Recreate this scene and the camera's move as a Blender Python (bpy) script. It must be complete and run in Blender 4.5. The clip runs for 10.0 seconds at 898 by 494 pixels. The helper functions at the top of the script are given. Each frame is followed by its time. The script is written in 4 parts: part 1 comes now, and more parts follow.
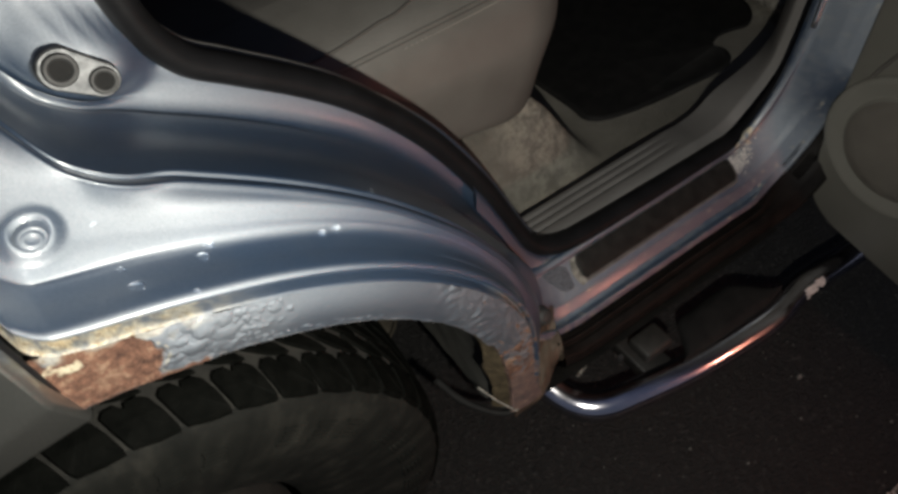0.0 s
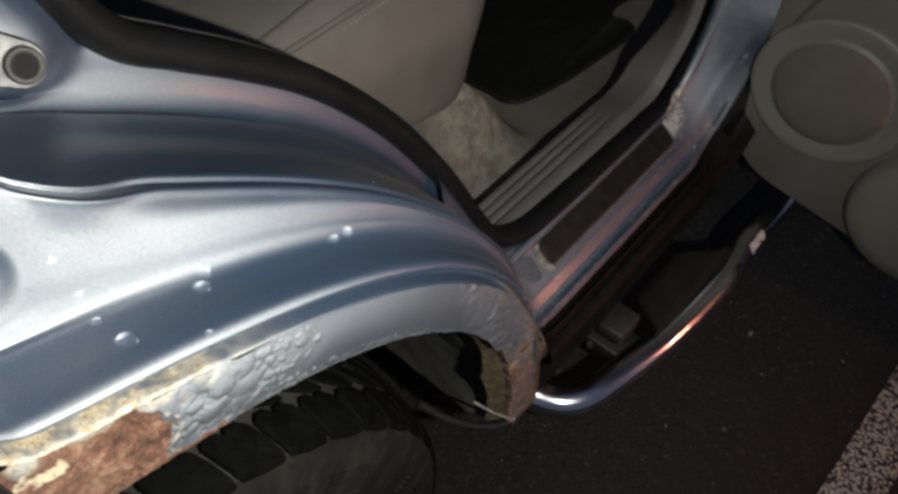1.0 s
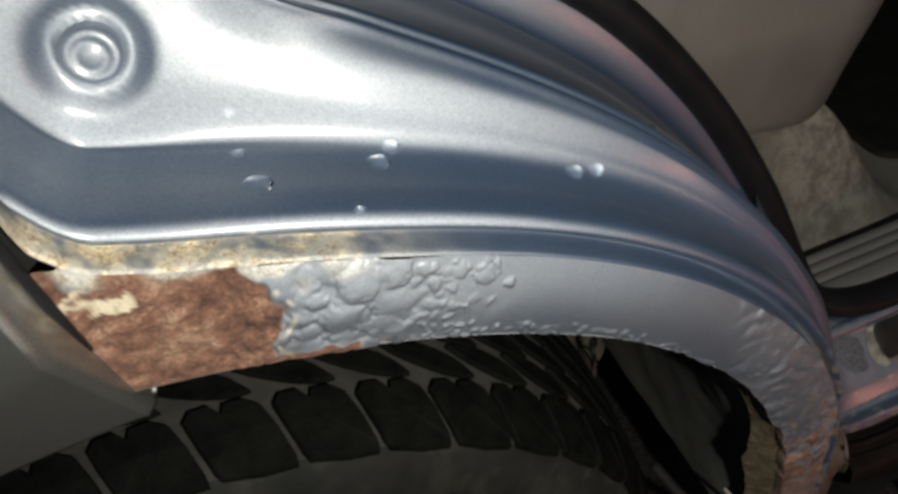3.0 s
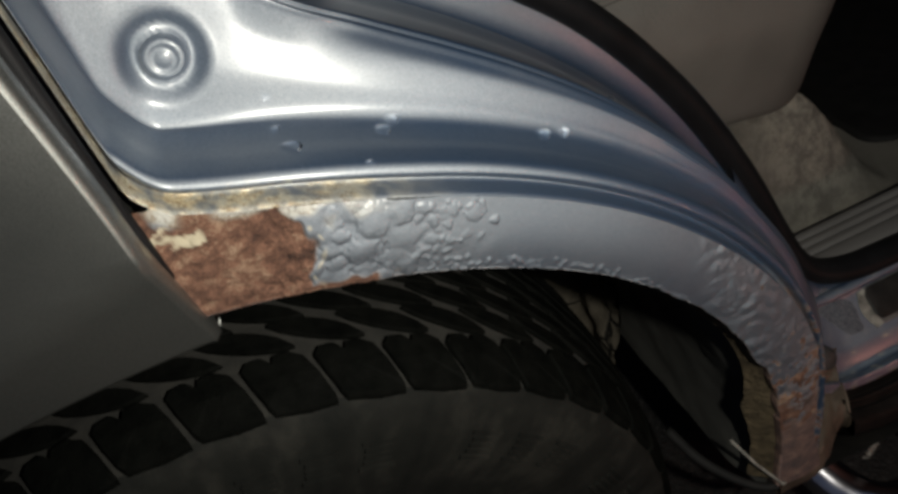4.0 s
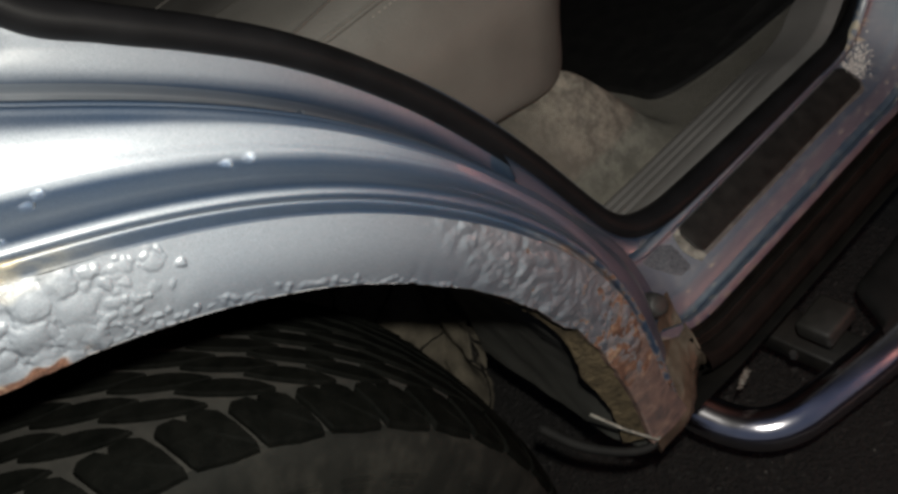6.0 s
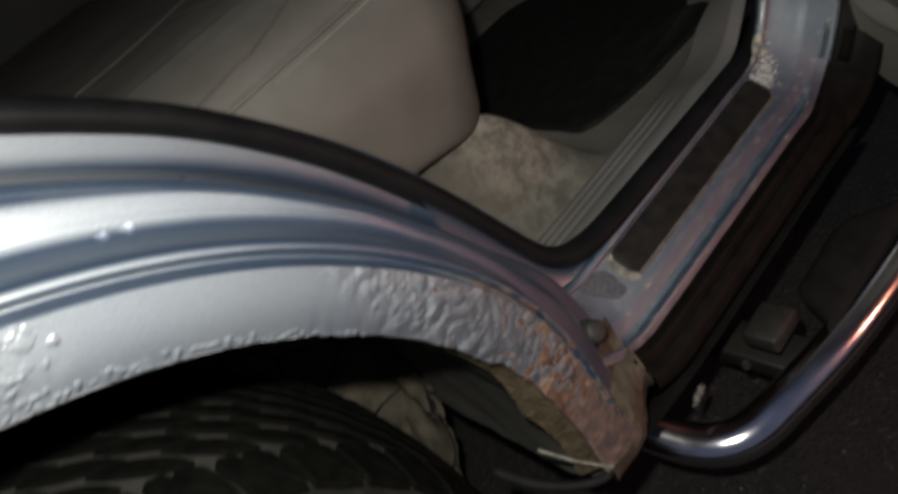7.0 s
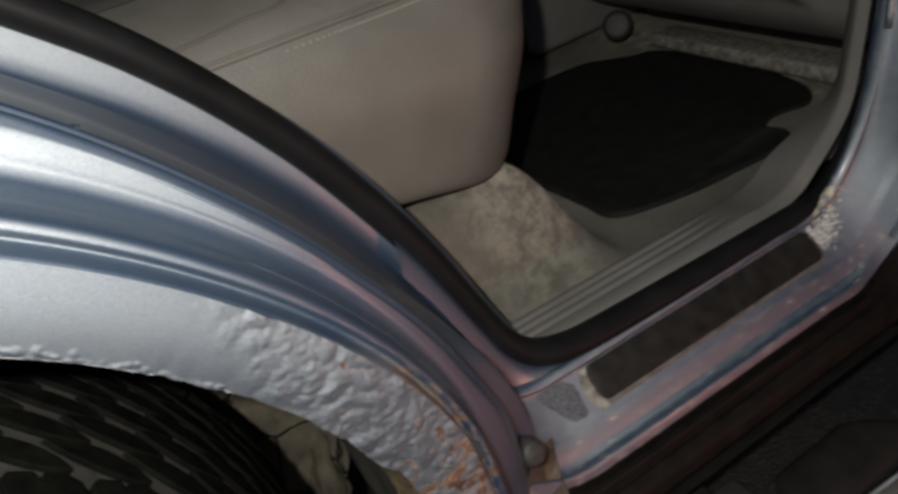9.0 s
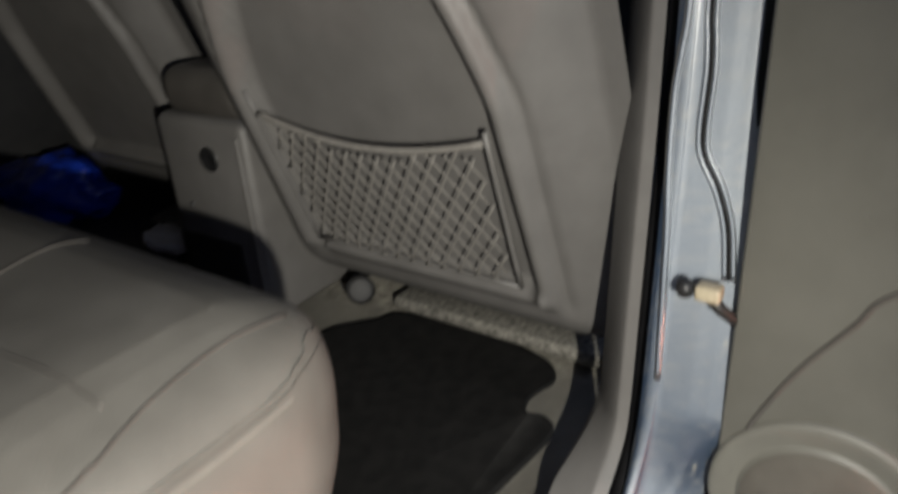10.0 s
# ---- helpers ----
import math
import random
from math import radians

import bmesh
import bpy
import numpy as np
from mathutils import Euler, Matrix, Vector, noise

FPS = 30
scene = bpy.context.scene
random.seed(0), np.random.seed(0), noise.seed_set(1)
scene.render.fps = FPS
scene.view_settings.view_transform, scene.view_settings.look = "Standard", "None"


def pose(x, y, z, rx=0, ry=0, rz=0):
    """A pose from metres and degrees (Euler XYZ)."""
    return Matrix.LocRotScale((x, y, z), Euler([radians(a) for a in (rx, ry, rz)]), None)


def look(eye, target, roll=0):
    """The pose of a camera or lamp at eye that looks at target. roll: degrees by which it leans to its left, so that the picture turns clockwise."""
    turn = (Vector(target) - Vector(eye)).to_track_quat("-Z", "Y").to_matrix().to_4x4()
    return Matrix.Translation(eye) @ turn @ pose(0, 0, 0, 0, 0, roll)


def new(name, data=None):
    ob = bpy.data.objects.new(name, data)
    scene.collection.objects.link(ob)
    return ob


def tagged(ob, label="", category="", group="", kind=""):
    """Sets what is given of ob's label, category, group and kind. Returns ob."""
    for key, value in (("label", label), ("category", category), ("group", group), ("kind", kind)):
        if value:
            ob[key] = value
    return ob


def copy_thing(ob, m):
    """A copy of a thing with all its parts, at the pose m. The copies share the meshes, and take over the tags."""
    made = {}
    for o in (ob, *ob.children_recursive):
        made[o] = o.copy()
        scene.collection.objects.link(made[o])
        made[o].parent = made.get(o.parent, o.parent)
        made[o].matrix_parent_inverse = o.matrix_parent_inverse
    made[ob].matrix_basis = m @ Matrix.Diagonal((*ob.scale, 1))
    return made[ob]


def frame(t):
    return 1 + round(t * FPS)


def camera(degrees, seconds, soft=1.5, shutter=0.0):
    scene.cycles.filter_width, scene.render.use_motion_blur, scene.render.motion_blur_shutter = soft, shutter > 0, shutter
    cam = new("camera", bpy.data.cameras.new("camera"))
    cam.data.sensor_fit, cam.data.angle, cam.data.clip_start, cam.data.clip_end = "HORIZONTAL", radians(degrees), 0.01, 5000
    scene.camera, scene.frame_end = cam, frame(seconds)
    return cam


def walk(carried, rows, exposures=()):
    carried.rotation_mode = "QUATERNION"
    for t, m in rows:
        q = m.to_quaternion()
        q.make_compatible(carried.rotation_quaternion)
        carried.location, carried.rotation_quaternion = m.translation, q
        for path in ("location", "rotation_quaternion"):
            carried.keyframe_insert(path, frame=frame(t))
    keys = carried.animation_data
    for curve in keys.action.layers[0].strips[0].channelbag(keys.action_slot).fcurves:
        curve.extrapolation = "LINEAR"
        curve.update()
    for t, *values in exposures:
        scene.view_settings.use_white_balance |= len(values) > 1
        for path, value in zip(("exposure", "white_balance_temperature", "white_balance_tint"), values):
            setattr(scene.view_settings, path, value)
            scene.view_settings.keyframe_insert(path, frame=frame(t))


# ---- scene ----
cam = camera(63.3, 10.0, soft=3.0, shutter=0.4)
PATH = [
    (0, (-0.266, -0.362, 1.33), (0.33, 0.724, -0.24), -8.3),
    (0.5, (-0.312, -0.272, 1.281), (0.365, 0.767, -0.289), -10.0),
    (1, (-0.335, -0.229, 1.238), (0.564, 0.634, -0.327), -3.3),
    (1.5, (-0.329, -0.233, 1.21), (0.603, 0.583, -0.361), -3.6),
    (2, (-0.331, -0.265, 1.194), (0.602, 0.538, -0.382), -3.6),
    (2.5, (-0.304, -0.212, 1.115), (0.15, 1.055, -0.364), -12.3),
    (2.7, (-0.284, -0.201, 1.092), (0.034, 1.15, -0.348), -10.9),
    (3.8, (-0.306, -0.298, 1.112), (-0.026, 1.234, -0.143), -17.6),
    (4, (-0.304, -0.311, 1.108), (-0.036, 1.208, -0.164), -18.4),
    (4.5, (-0.31, -0.326, 1.101), (-0.037, 1.182, -0.184), -19.0),
    (5, (-0.277, -0.353, 1.076), (0.043, 1.153, -0.2), -28.1),
    (5.5, (-0.233, -0.368, 1.047), (0.265, 1.161, -0.142), -30.6),
    (6.8, (-0.207, -0.366, 1.007), (0.387, 1.105, -0.211), -31.9),
    (7, (-0.19, -0.403, 0.996), (0.5, 1.112, -0.112), -35.0),
    (7.5, (-0.144, -0.384, 0.957), (0.618, 1.149, -0.077), -38.5),
    (8, (-0.139, -0.342, 0.951), (0.605, 1.192, -0.094), -35.4),
    (8.5, (-0.126, -0.327, 0.95), (0.588, 1.216, -0.104), -25.6),
    (9, (-0.099, -0.331, 0.952), (0.589, 1.214, -0.116), -14.8),
    (9.4, (-0.119, -0.305, 1.062), (0.909, 1.028, -0.018), -10.3),
    (9.6, (-0.115, -0.246, 1.115), (1.09, 0.983, 0.096), -8.2),
    (9.8, (-0.099, -0.179, 1.124), (1.261, 0.979, 0.224), -5.3),
    (10, (-0.05, -0.109, 1.159), (1.412, 0.955, 0.305), -4.1),
]
walk(cam, [(t, look(eye, target, roll)) for t, eye, target, roll in PATH], exposures=[(0, 0.2), (1, 0.3), (2, 0.4), (2.6, 0.25), (4, -0.5), (4.6, -0.38), (5, -0.32), (5.5, 0.05), (7, 0.35), (7.5, 0.62), (8.5, 0.68), (9, 0.65), (9.4, 1.15), (10, 2.15)])

# ---- world and light: night, one torch beside the lens, one red door lamp ----
world = bpy.data.worlds.new("night")
scene.world = world
world.use_nodes = True
wt = world.node_tree
wb = wt.nodes["Background"]
sky_co = wt.nodes.new("ShaderNodeTexCoord")
sky_sep = wt.nodes.new("ShaderNodeSeparateXYZ")
sky_ramp = wt.nodes.new("ShaderNodeValToRGB")
for place, tint in ((0.0, (0.02, 0.018, 0.02)), (0.49, (0.05, 0.045, 0.06)), (0.53, (0.29, 0.31, 0.41)), (0.68, (0.21, 0.265, 0.40)), (1.0, (0.14, 0.18, 0.34))):
    el = sky_ramp.color_ramp.elements[0] if place == 0 else sky_ramp.color_ramp.elements[-1] if place == 1 else sky_ramp.color_ramp.elements.new(place)
    el.position, el.color = place, (*tint, 1)
sky_half = wt.nodes.new("ShaderNodeMapRange")
sky_half.inputs[1].default_value = -1.0
wt.links.new(sky_co.outputs["Generated"], sky_sep.inputs[0])
wt.links.new(sky_sep.outputs["Z"], sky_half.inputs[0])
wt.links.new(sky_half.outputs[0], sky_ramp.inputs[0])
wt.links.new(sky_ramp.outputs[0], wb.inputs[0])
wb.inputs[1].default_value = 0.26


def lamp(name, kind, eye, target, energy, color, size=0.01, cone=150, blend=0.6, spread=180):
    d = bpy.data.lights.new(name, kind)
    d.energy, d.color = energy, color
    if kind == "SPOT":
        d.spot_size, d.spot_blend, d.shadow_soft_size = radians(cone), blend, size
    else:
        d.shape, d.size, d.spread = "DISK", size, radians(spread)
    ob = new(name, d)
    ob.matrix_world = look(eye, target)
    return ob


lamp("phone_torch", "SPOT", (-0.178, -0.368, 1.075), (-0.05, 0.22, 0.62), 18.5, (1.0, 0.965, 0.86), 0.010, 150, 0.8)
lamp("door_courtesy_lamp", "AREA", (0.645, -0.70, 0.46), (-0.10, 0.0, 0.50), 0.85, (1.0, 0.38, 0.26), 0.03, spread=170)


# ---- materials ----
def mat(name):
    m = bpy.data.materials.new(name)
    m.use_nodes = True
    t = m.node_tree
    return m, t, t.nodes["Principled BSDF"]


def nd(t, kind, **v):
    n = t.nodes.new(kind)
    for k, x in v.items():
        if k in n.inputs:
            n.inputs[k].default_value = x
    return n


def ramp(t, src, stops):
    r = t.nodes.new("ShaderNodeValToRGB")
    e = r.color_ramp.elements
    while len(e) < len(stops):
        e.new(0.5)
    for el, (p, c) in zip(e, stops):
        el.position = p
        el.color = (*c, 1) if len(c) == 3 else c
    t.links.new(src, r.inputs[0])
    return r.outputs[0]


def noise_of(t, scale, detail=4, rough=0.6, coord=None, stretch=None):
    n = nd(t, "ShaderNodeTexNoise", Scale=scale, Detail=detail, Roughness=rough)
    c = t.nodes.new("ShaderNodeNewGeometry").outputs["Position"] if coord is None else coord
    if stretch:
        mp = t.nodes.new("ShaderNodeMapping")
        mp.inputs["Scale"].default_value = stretch
        t.links.new(c, mp.inputs[0])
        c = mp.outputs[0]
    t.links.new(c, n.inputs["Vector"])
    return n.outputs["Fac"]


def bump(t, b, h, strength=0.3, dist=0.002, normal=None):
    n = nd(t, "ShaderNodeBump", Strength=strength, Distance=dist)
    t.links.new(h, n.inputs["Height"])
    if normal is not None:
        t.links.new(normal, n.inputs["Normal"])
    t.links.new(n.outputs[0], b.inputs["Normal"])
    return n.outputs[0]


def mixc(t, fac, a, b):
    m = t.nodes.new("ShaderNodeMix")
    m.data_type = "RGBA"
    for src, slot in ((fac, 0), (a, 6), (b, 7)):
        if isinstance(src, (int, float)):
            m.inputs[slot].default_value = src
        elif isinstance(src, tuple):
            m.inputs[slot].default_value = (*src, 1)
        else:
            t.links.new(src, m.inputs[slot])
    return m.outputs[2]


def mixv(t, fac, a, b):
    m = t.nodes.new("ShaderNodeMix")
    for src, slot in ((fac, 0), (a, 2), (b, 3)):
        if isinstance(src, (int, float)):
            m.inputs[slot].default_value = src
        else:
            t.links.new(src, m.inputs[slot])
    return m.outputs[0]


def simple(name, c1, c2, scale, rough=0.6, metal=0.0, bmp=0.2, fine=900, spec=0.5, dist=0.001, r2=None):
    m, t, b = mat(name)
    big = noise_of(t, scale, 5)
    t.links.new(ramp(t, big, [(0.3, c1), (0.7, c2)]), b.inputs["Base Color"])
    t.links.new(mixv(t, big, rough, rough if r2 is None else r2), b.inputs["Roughness"])
    b.inputs["Metallic"].default_value = metal
    b.inputs["Specular IOR Level"].default_value = spec
    if bmp:
        bump(t, b, noise_of(t, fine, 3), bmp, dist)
    return m


def paint_material(name, base, dark, flaked=0.62, rough=0.68, gloss=0.16):
    m, t, b = mat(name)
    at = t.nodes.new("ShaderNodeAttribute")
    at.attribute_name = "wear"
    sep = t.nodes.new("ShaderNodeSeparateColor")
    t.links.new(at.outputs["Color"], sep.inputs[0])
    rust, dirt, bare = sep.outputs[0], sep.outputs[1], sep.outputs[2]
    flake = noise_of(t, 1700, 2, 0.75)
    film = noise_of(t, 14, 5, 0.65)
    col = ramp(t, flake, [(0.3, tuple(0.5 * c for c in base)), (0.72, tuple(0.8 * c for c in base))])
    col = mixc(t, mixv(t, film, 0.0, 0.12), col, (0.30, 0.29, 0.27))
    gold = ramp(t, mixv(t, 0.5, noise_of(t, 160, 6, 0.75), noise_of(t, 800, 3, 0.7)), [(0.36, (0.20, 0.125, 0.05)), (0.44, (0.55, 0.41, 0.21)), (0.52, (0.95, 0.89, 0.72))])
    col = mixc(t, mixv(t, dirt, 0.0, 0.9), col, gold)
    rn = noise_of(t, 120, 8, 0.75)
    rn2 = noise_of(t, 700, 4, 0.7)
    rbig = noise_of(t, 46, 5, 0.7, None, (0.7, 1.0, 1.5))
    rcol = ramp(t, mixv(t, 0.22, mixv(t, 0.62, rn, rbig), rn2), [(0.38, (0.026, 0.014, 0.010)), (0.46, (0.095, 0.044, 0.028)), (0.53, (0.185, 0.092, 0.058)), (0.62, (0.36, 0.25, 0.17))])
    col = mixc(t, rust, col, rcol)
    col = mixc(t, bare, col, (0.58, 0.52, 0.38))
    t.links.new(col, b.inputs["Base Color"])
    t.links.new(mixv(t, rust, mixv(t, dirt, 0.35, 0.7), 0.05), b.inputs["Metallic"])
    t.links.new(mixv(t, rust, mixv(t, dirt, mixv(t, film, 0.54, 0.62), 0.30), 0.85), b.inputs["Roughness"])
    t.links.new(mixv(t, rust, 0.15, 0.0), b.inputs["Coat Weight"])
    b.inputs["Coat Roughness"].default_value = 0.16
    n1 = bump(t, b, flake, 0.13, 0.0005)
    rough_fac = t.nodes.new("ShaderNodeMath")
    rough_fac.operation = "MULTIPLY_ADD"
    rough_fac.use_clamp = True
    rough_fac.inputs[1].default_value = 0.55
    t.links.new(dirt, rough_fac.inputs[0])
    t.links.new(rust, rough_fac.inputs[2])
    bump(t, b, mixv(t, rough_fac.outputs[0], 0.5, mixv(t, 0.5, rn, rn2)), 0.9, 0.004, n1)
    # sound paint: aligned metal flakes over a blue ground, under clear lacquer
    flakes = t.nodes.new("ShaderNodeBsdfAnisotropic")
    flakes.distribution = "BECKMANN"
    t.links.new(ramp(t, flake, [(0.33, tuple(0.5 * c for c in base)), (0.66, tuple(1.05 * c for c in base))]), flakes.inputs["Color"])
    t.links.new(mixv(t, film, rough - .03, rough + .05), flakes.inputs["Roughness"])
    t.links.new(n1, flakes.inputs["Normal"])
    pigment = t.nodes.new("ShaderNodeBsdfDiffuse")
    t.links.new(mixc(t, mixv(t, film, 0.0, 0.35), dark, (0.16, 0.15, 0.135)), pigment.inputs["Color"])
    lacquer = t.nodes.new("ShaderNodeBsdfAnisotropic")
    lacquer.inputs["Roughness"].default_value = gloss
    fres = nd(t, "ShaderNodeFresnel", IOR=1.55)
    m1, m2, m3 = (t.nodes.new("ShaderNodeMixShader") for _ in range(3))
    m1.inputs[0].default_value = flaked
    t.links.new(pigment.outputs[0], m1.inputs[1])
    t.links.new(flakes.outputs[0], m1.inputs[2])
    t.links.new(fres.outputs[0], m2.inputs[0])
    t.links.new(m1.outputs[0], m2.inputs[1])
    t.links.new(lacquer.outputs[0], m2.inputs[2])
    worn = t.nodes.new("ShaderNodeMath")
    worn.operation = "ADD"
    worn.use_clamp = True
    worn0 = t.nodes.new("ShaderNodeMath")
    worn0.operation = "ADD"
    worn0.use_clamp = True
    t.links.new(rust, worn0.inputs[0])
    t.links.new(dirt, worn0.inputs[1])
    t.links.new(worn0.outputs[0], worn.inputs[0])
    t.links.new(bare, worn.inputs[1])
    t.links.new(worn.outputs[0], m3.inputs[0])
    t.links.new(m2.outputs[0], m3.inputs[1])
    t.links.new(b.outputs[0], m3.inputs[2])
    t.links.new(m3.outputs[0], t.nodes["Material Output"].inputs["Surface"])
    return m


M_PAINT = paint_material("silver_blue_metallic_paint", (0.455, 0.48, 0.50), (0.023, 0.064, 0.138), 0.54, 0.62, 0.28)
M_LIP = paint_material("dusty_silver_blue_paint", (0.43, 0.475, 0.53), (0.062, 0.084, 0.120), 0.50, 0.72, 0.36)
M_QUARTER = paint_material("grey_metallic_paint", (0.46, 0.47, 0.45), (0.075, 0.08, 0.078), 0.62, 0.52)
# rubber; also painted in as the shade inside the console openings
M_RUBBER_SHADE = simple("black_rubber_and_hole_shade", (0.010, 0.010, 0.011), (0.022, 0.022, 0.022), 40, 0.42, 0, 0.1, 600)
M_SEAL = simple("black_door_seal_rubber", (0.005, 0.005, 0.0055), (0.010, 0.010, 0.011), 20, 0.50, 0, 0.08, 400, 0.13)
M_TREAD = simple("tyre_tread_rubber", (0.0020, 0.0023, 0.0020), (0.0050, 0.0053, 0.0046), 60, 0.55, 0, 0.5, 420, 0.02, 0.0015, 0.75)
M_DUST = simple("grey_road_dust_in_grooves", (0.0065, 0.0064, 0.0052), (0.021, 0.020, 0.0165), 70, 0.95, 0, 0.6, 300)
M_SILLSTRIP = simple("dark_dirty_rocker_paint", (0.004, 0.0034, 0.0031), (0.010, 0.008, 0.007), 45, 0.45, 0.0, 0.3, 300, 0.12, 0.002, 0.65)
M_TORN = simple("torn_beige_metal", (0.035, 0.026, 0.014), (0.12, 0.09, 0.05), 60, 0.8, 0.1, 0.8, 200, 0.4, 0.004)
def tyre_material():
    m, t, b = mat("dusty_tyre_rubber")
    geo = t.nodes.new("ShaderNodeNewGeometry")
    sep = t.nodes.new("ShaderNodeSeparateXYZ")
    t.links.new(geo.outputs["Position"], sep.inputs[0])
    dx, dz, ang = (t.nodes.new("ShaderNodeMath") for _ in range(3))
    dx.operation = dz.operation = "ADD"
    ang.operation = "ARCTAN2"
    dx.inputs[1].default_value, dz.inputs[1].default_value = 0.470, -0.410
    t.links.new(sep.outputs["X"], dx.inputs[0])
    t.links.new(sep.outputs["Z"], dz.inputs[0])
    t.links.new(dz.outputs[0], ang.inputs[0])
    t.links.new(dx.outputs[0], ang.inputs[1])
    com = t.nodes.new("ShaderNodeCombineXYZ")
    t.links.new(ang.outputs[0], com.inputs[0])
    t.links.new(sep.outputs["Y"], com.inputs[1])
    streak = noise_of(t, 15, 2, 0.5, com.outputs[0], (1.0, 6.0, 1.0))
    big = noise_of(t, 30, 5, 0.7)
    c = ramp(t, mixv(t, 0.45, streak, big), [(0.36, (0.0038, 0.0044, 0.0036)), (0.52, (0.0080, 0.0084, 0.0070)), (0.68, (0.021, 0.0205, 0.017))])
    t.links.new(c, b.inputs["Base Color"])
    b.inputs["Roughness"].default_value = 0.8
    b.inputs["Specular IOR Level"].default_value = 0.2
    bump(t, b, noise_of(t, 350, 4), 0.5, 0.001)
    return m


M_GROOVE = tyre_material()
M_CHROME = simple("polished_steel", (0.55, 0.54, 0.58), (0.66, 0.65, 0.68), 30, 0.14, 1.0, 0.03, 200, 0.5, 0.001, 0.26)
M_BLACKPAINT = simple("black_underbody_coating", (0.008, 0.008, 0.008), (0.02, 0.018, 0.016), 30, 0.5, 0, 0.3, 200)
M_TRIM = simple("grey_plastic_trim", (0.122, 0.117, 0.112), (0.152, 0.146, 0.140), 12, 0.48, 0, 0.25, 1400, 0.5, 0.0006)
M_LEATHER = simple("grey_leather", (0.094, 0.089, 0.080), (0.132, 0.126, 0.114), 9, 0.42, 0, 0.35, 420, 0.5, 0.0015, 0.55)
M_LEATHER_DARK = simple("dark_grey_leather", (0.06, 0.055, 0.05), (0.09, 0.083, 0.075), 9, 0.5, 0, 0.3, 420)
M_STITCH = simple("pale_stitching_thread", (0.17, 0.16, 0.14), (0.22, 0.205, 0.18), 90, 0.8)
M_DOORCARD = simple("beige_grey_door_card", (0.128, 0.124, 0.107), (0.157, 0.152, 0.132), 10, 0.5, 0, 0.3, 1200, 0.5, 0.0006)
M_GRILLE = simple("speaker_grille_plastic", (0.10, 0.09, 0.076), (0.13, 0.118, 0.10), 20, 0.6, 0, 0.8, 1100, 0.4, 0.002)
M_INSERT = simple("worn_black_step_plate", (0.006, 0.0058, 0.0055), (0.018, 0.017, 0.0155), 55, 0.5, 0, 0.3, 500, 0.25, 0.001, 0.7)
M_MAT = simple("black_rubber_mat", (0.0045, 0.0045, 0.0045), (0.012, 0.0115, 0.011), 35, 0.75, 0, 0.4, 700, 0.25)
M_NET = simple("grey_elastic_net", (0.17, 0.16, 0.145), (0.23, 0.215, 0.195), 60, 0.8)
M_BLUE = simple("blue_plastic_bag", (0.010, 0.032, 0.36), (0.014, 0.055, 0.48), 20, 0.3, 0, 0.3, 60, 0.5, 0.01)
M_WHITE = simple("white_plastic", (0.6, 0.6, 0.62), (0.7, 0.7, 0.7), 40, 0.4)
def liner_material():
    m, t, b = mat("mud_caked_wheel_liner")
    geo = t.nodes.new("ShaderNodeNewGeometry")
    warp = nd(t, "ShaderNodeTexNoise", Scale=30.0, Detail=3.0)
    t.links.new(geo.outputs["Position"], warp.inputs["Vector"])
    add = nd(t, "ShaderNodeVectorMath")
    add.operation = "MULTIPLY_ADD"
    add.inputs[1].default_value = (0.018, 0.018, 0.018)
    t.links.new(warp.outputs["Color"], add.inputs[0])
    t.links.new(geo.outputs["Position"], add.inputs[2])
    v = nd(t, "ShaderNodeTexVoronoi", Scale=10.0)
    v.feature = "DISTANCE_TO_EDGE"
    t.links.new(add.outputs[0], v.inputs["Vector"])
    crack = ramp(t, v.outputs["Distance"], [(0.006, (0, 0, 0)), (0.028, (1, 1, 1))])
    c = ramp(t, noise_of(t, 26, 5), [(0.3, (0.060, 0.053, 0.041)), (0.7, (0.150, 0.131, 0.100))])
    t.links.new(mixc(t, crack, (0.006, 0.0055, 0.005), c), b.inputs["Base Color"])
    b.inputs["Roughness"].default_value = 0.92
    b.inputs["Specular IOR Level"].default_value = 0.3
    bump(t, b, mixv(t, 0.7, noise_of(t, 130, 4), crack), 0.8, 0.006)
    return m


M_LINER = liner_material()
M_FLAP = simple("dark_plastic_liner", (0.042, 0.043, 0.040), (0.070, 0.070, 0.063), 18, 0.6, 0, 0.3, 200)
M_STEEL = simple("bare_dull_steel", (0.05, 0.052, 0.054), (0.14, 0.142, 0.145), 140, 0.5, 0.8, 0.2, 300)
M_BRASS = simple("cream_plastic_and_brass", (0.30, 0.25, 0.17), (0.44, 0.38, 0.27), 60, 0.45)
# dark plastic; also coloured in for the unlit cabin slabs
M_DARK = simple("dark_plastic_and_unlit_cabin", (0.02, 0.02, 0.021), (0.035, 0.034, 0.033), 10, 0.6, 0, 0.2, 700)
M_BOLT = simple("dark_bolt_steel", (0.022, 0.022, 0.022), (0.045, 0.045, 0.044), 120, 0.55, 0.2)
M_STEP = simple("worn_grey_bracket_paint", (0.013, 0.0125, 0.011), (0.026, 0.0245, 0.022), 50, 0.6, 0.1)
M_BRACKET = simple("grey_bracket_paint", (0.012, 0.0115, 0.0105), (0.022, 0.020, 0.018), 50, 0.6, 0.1)


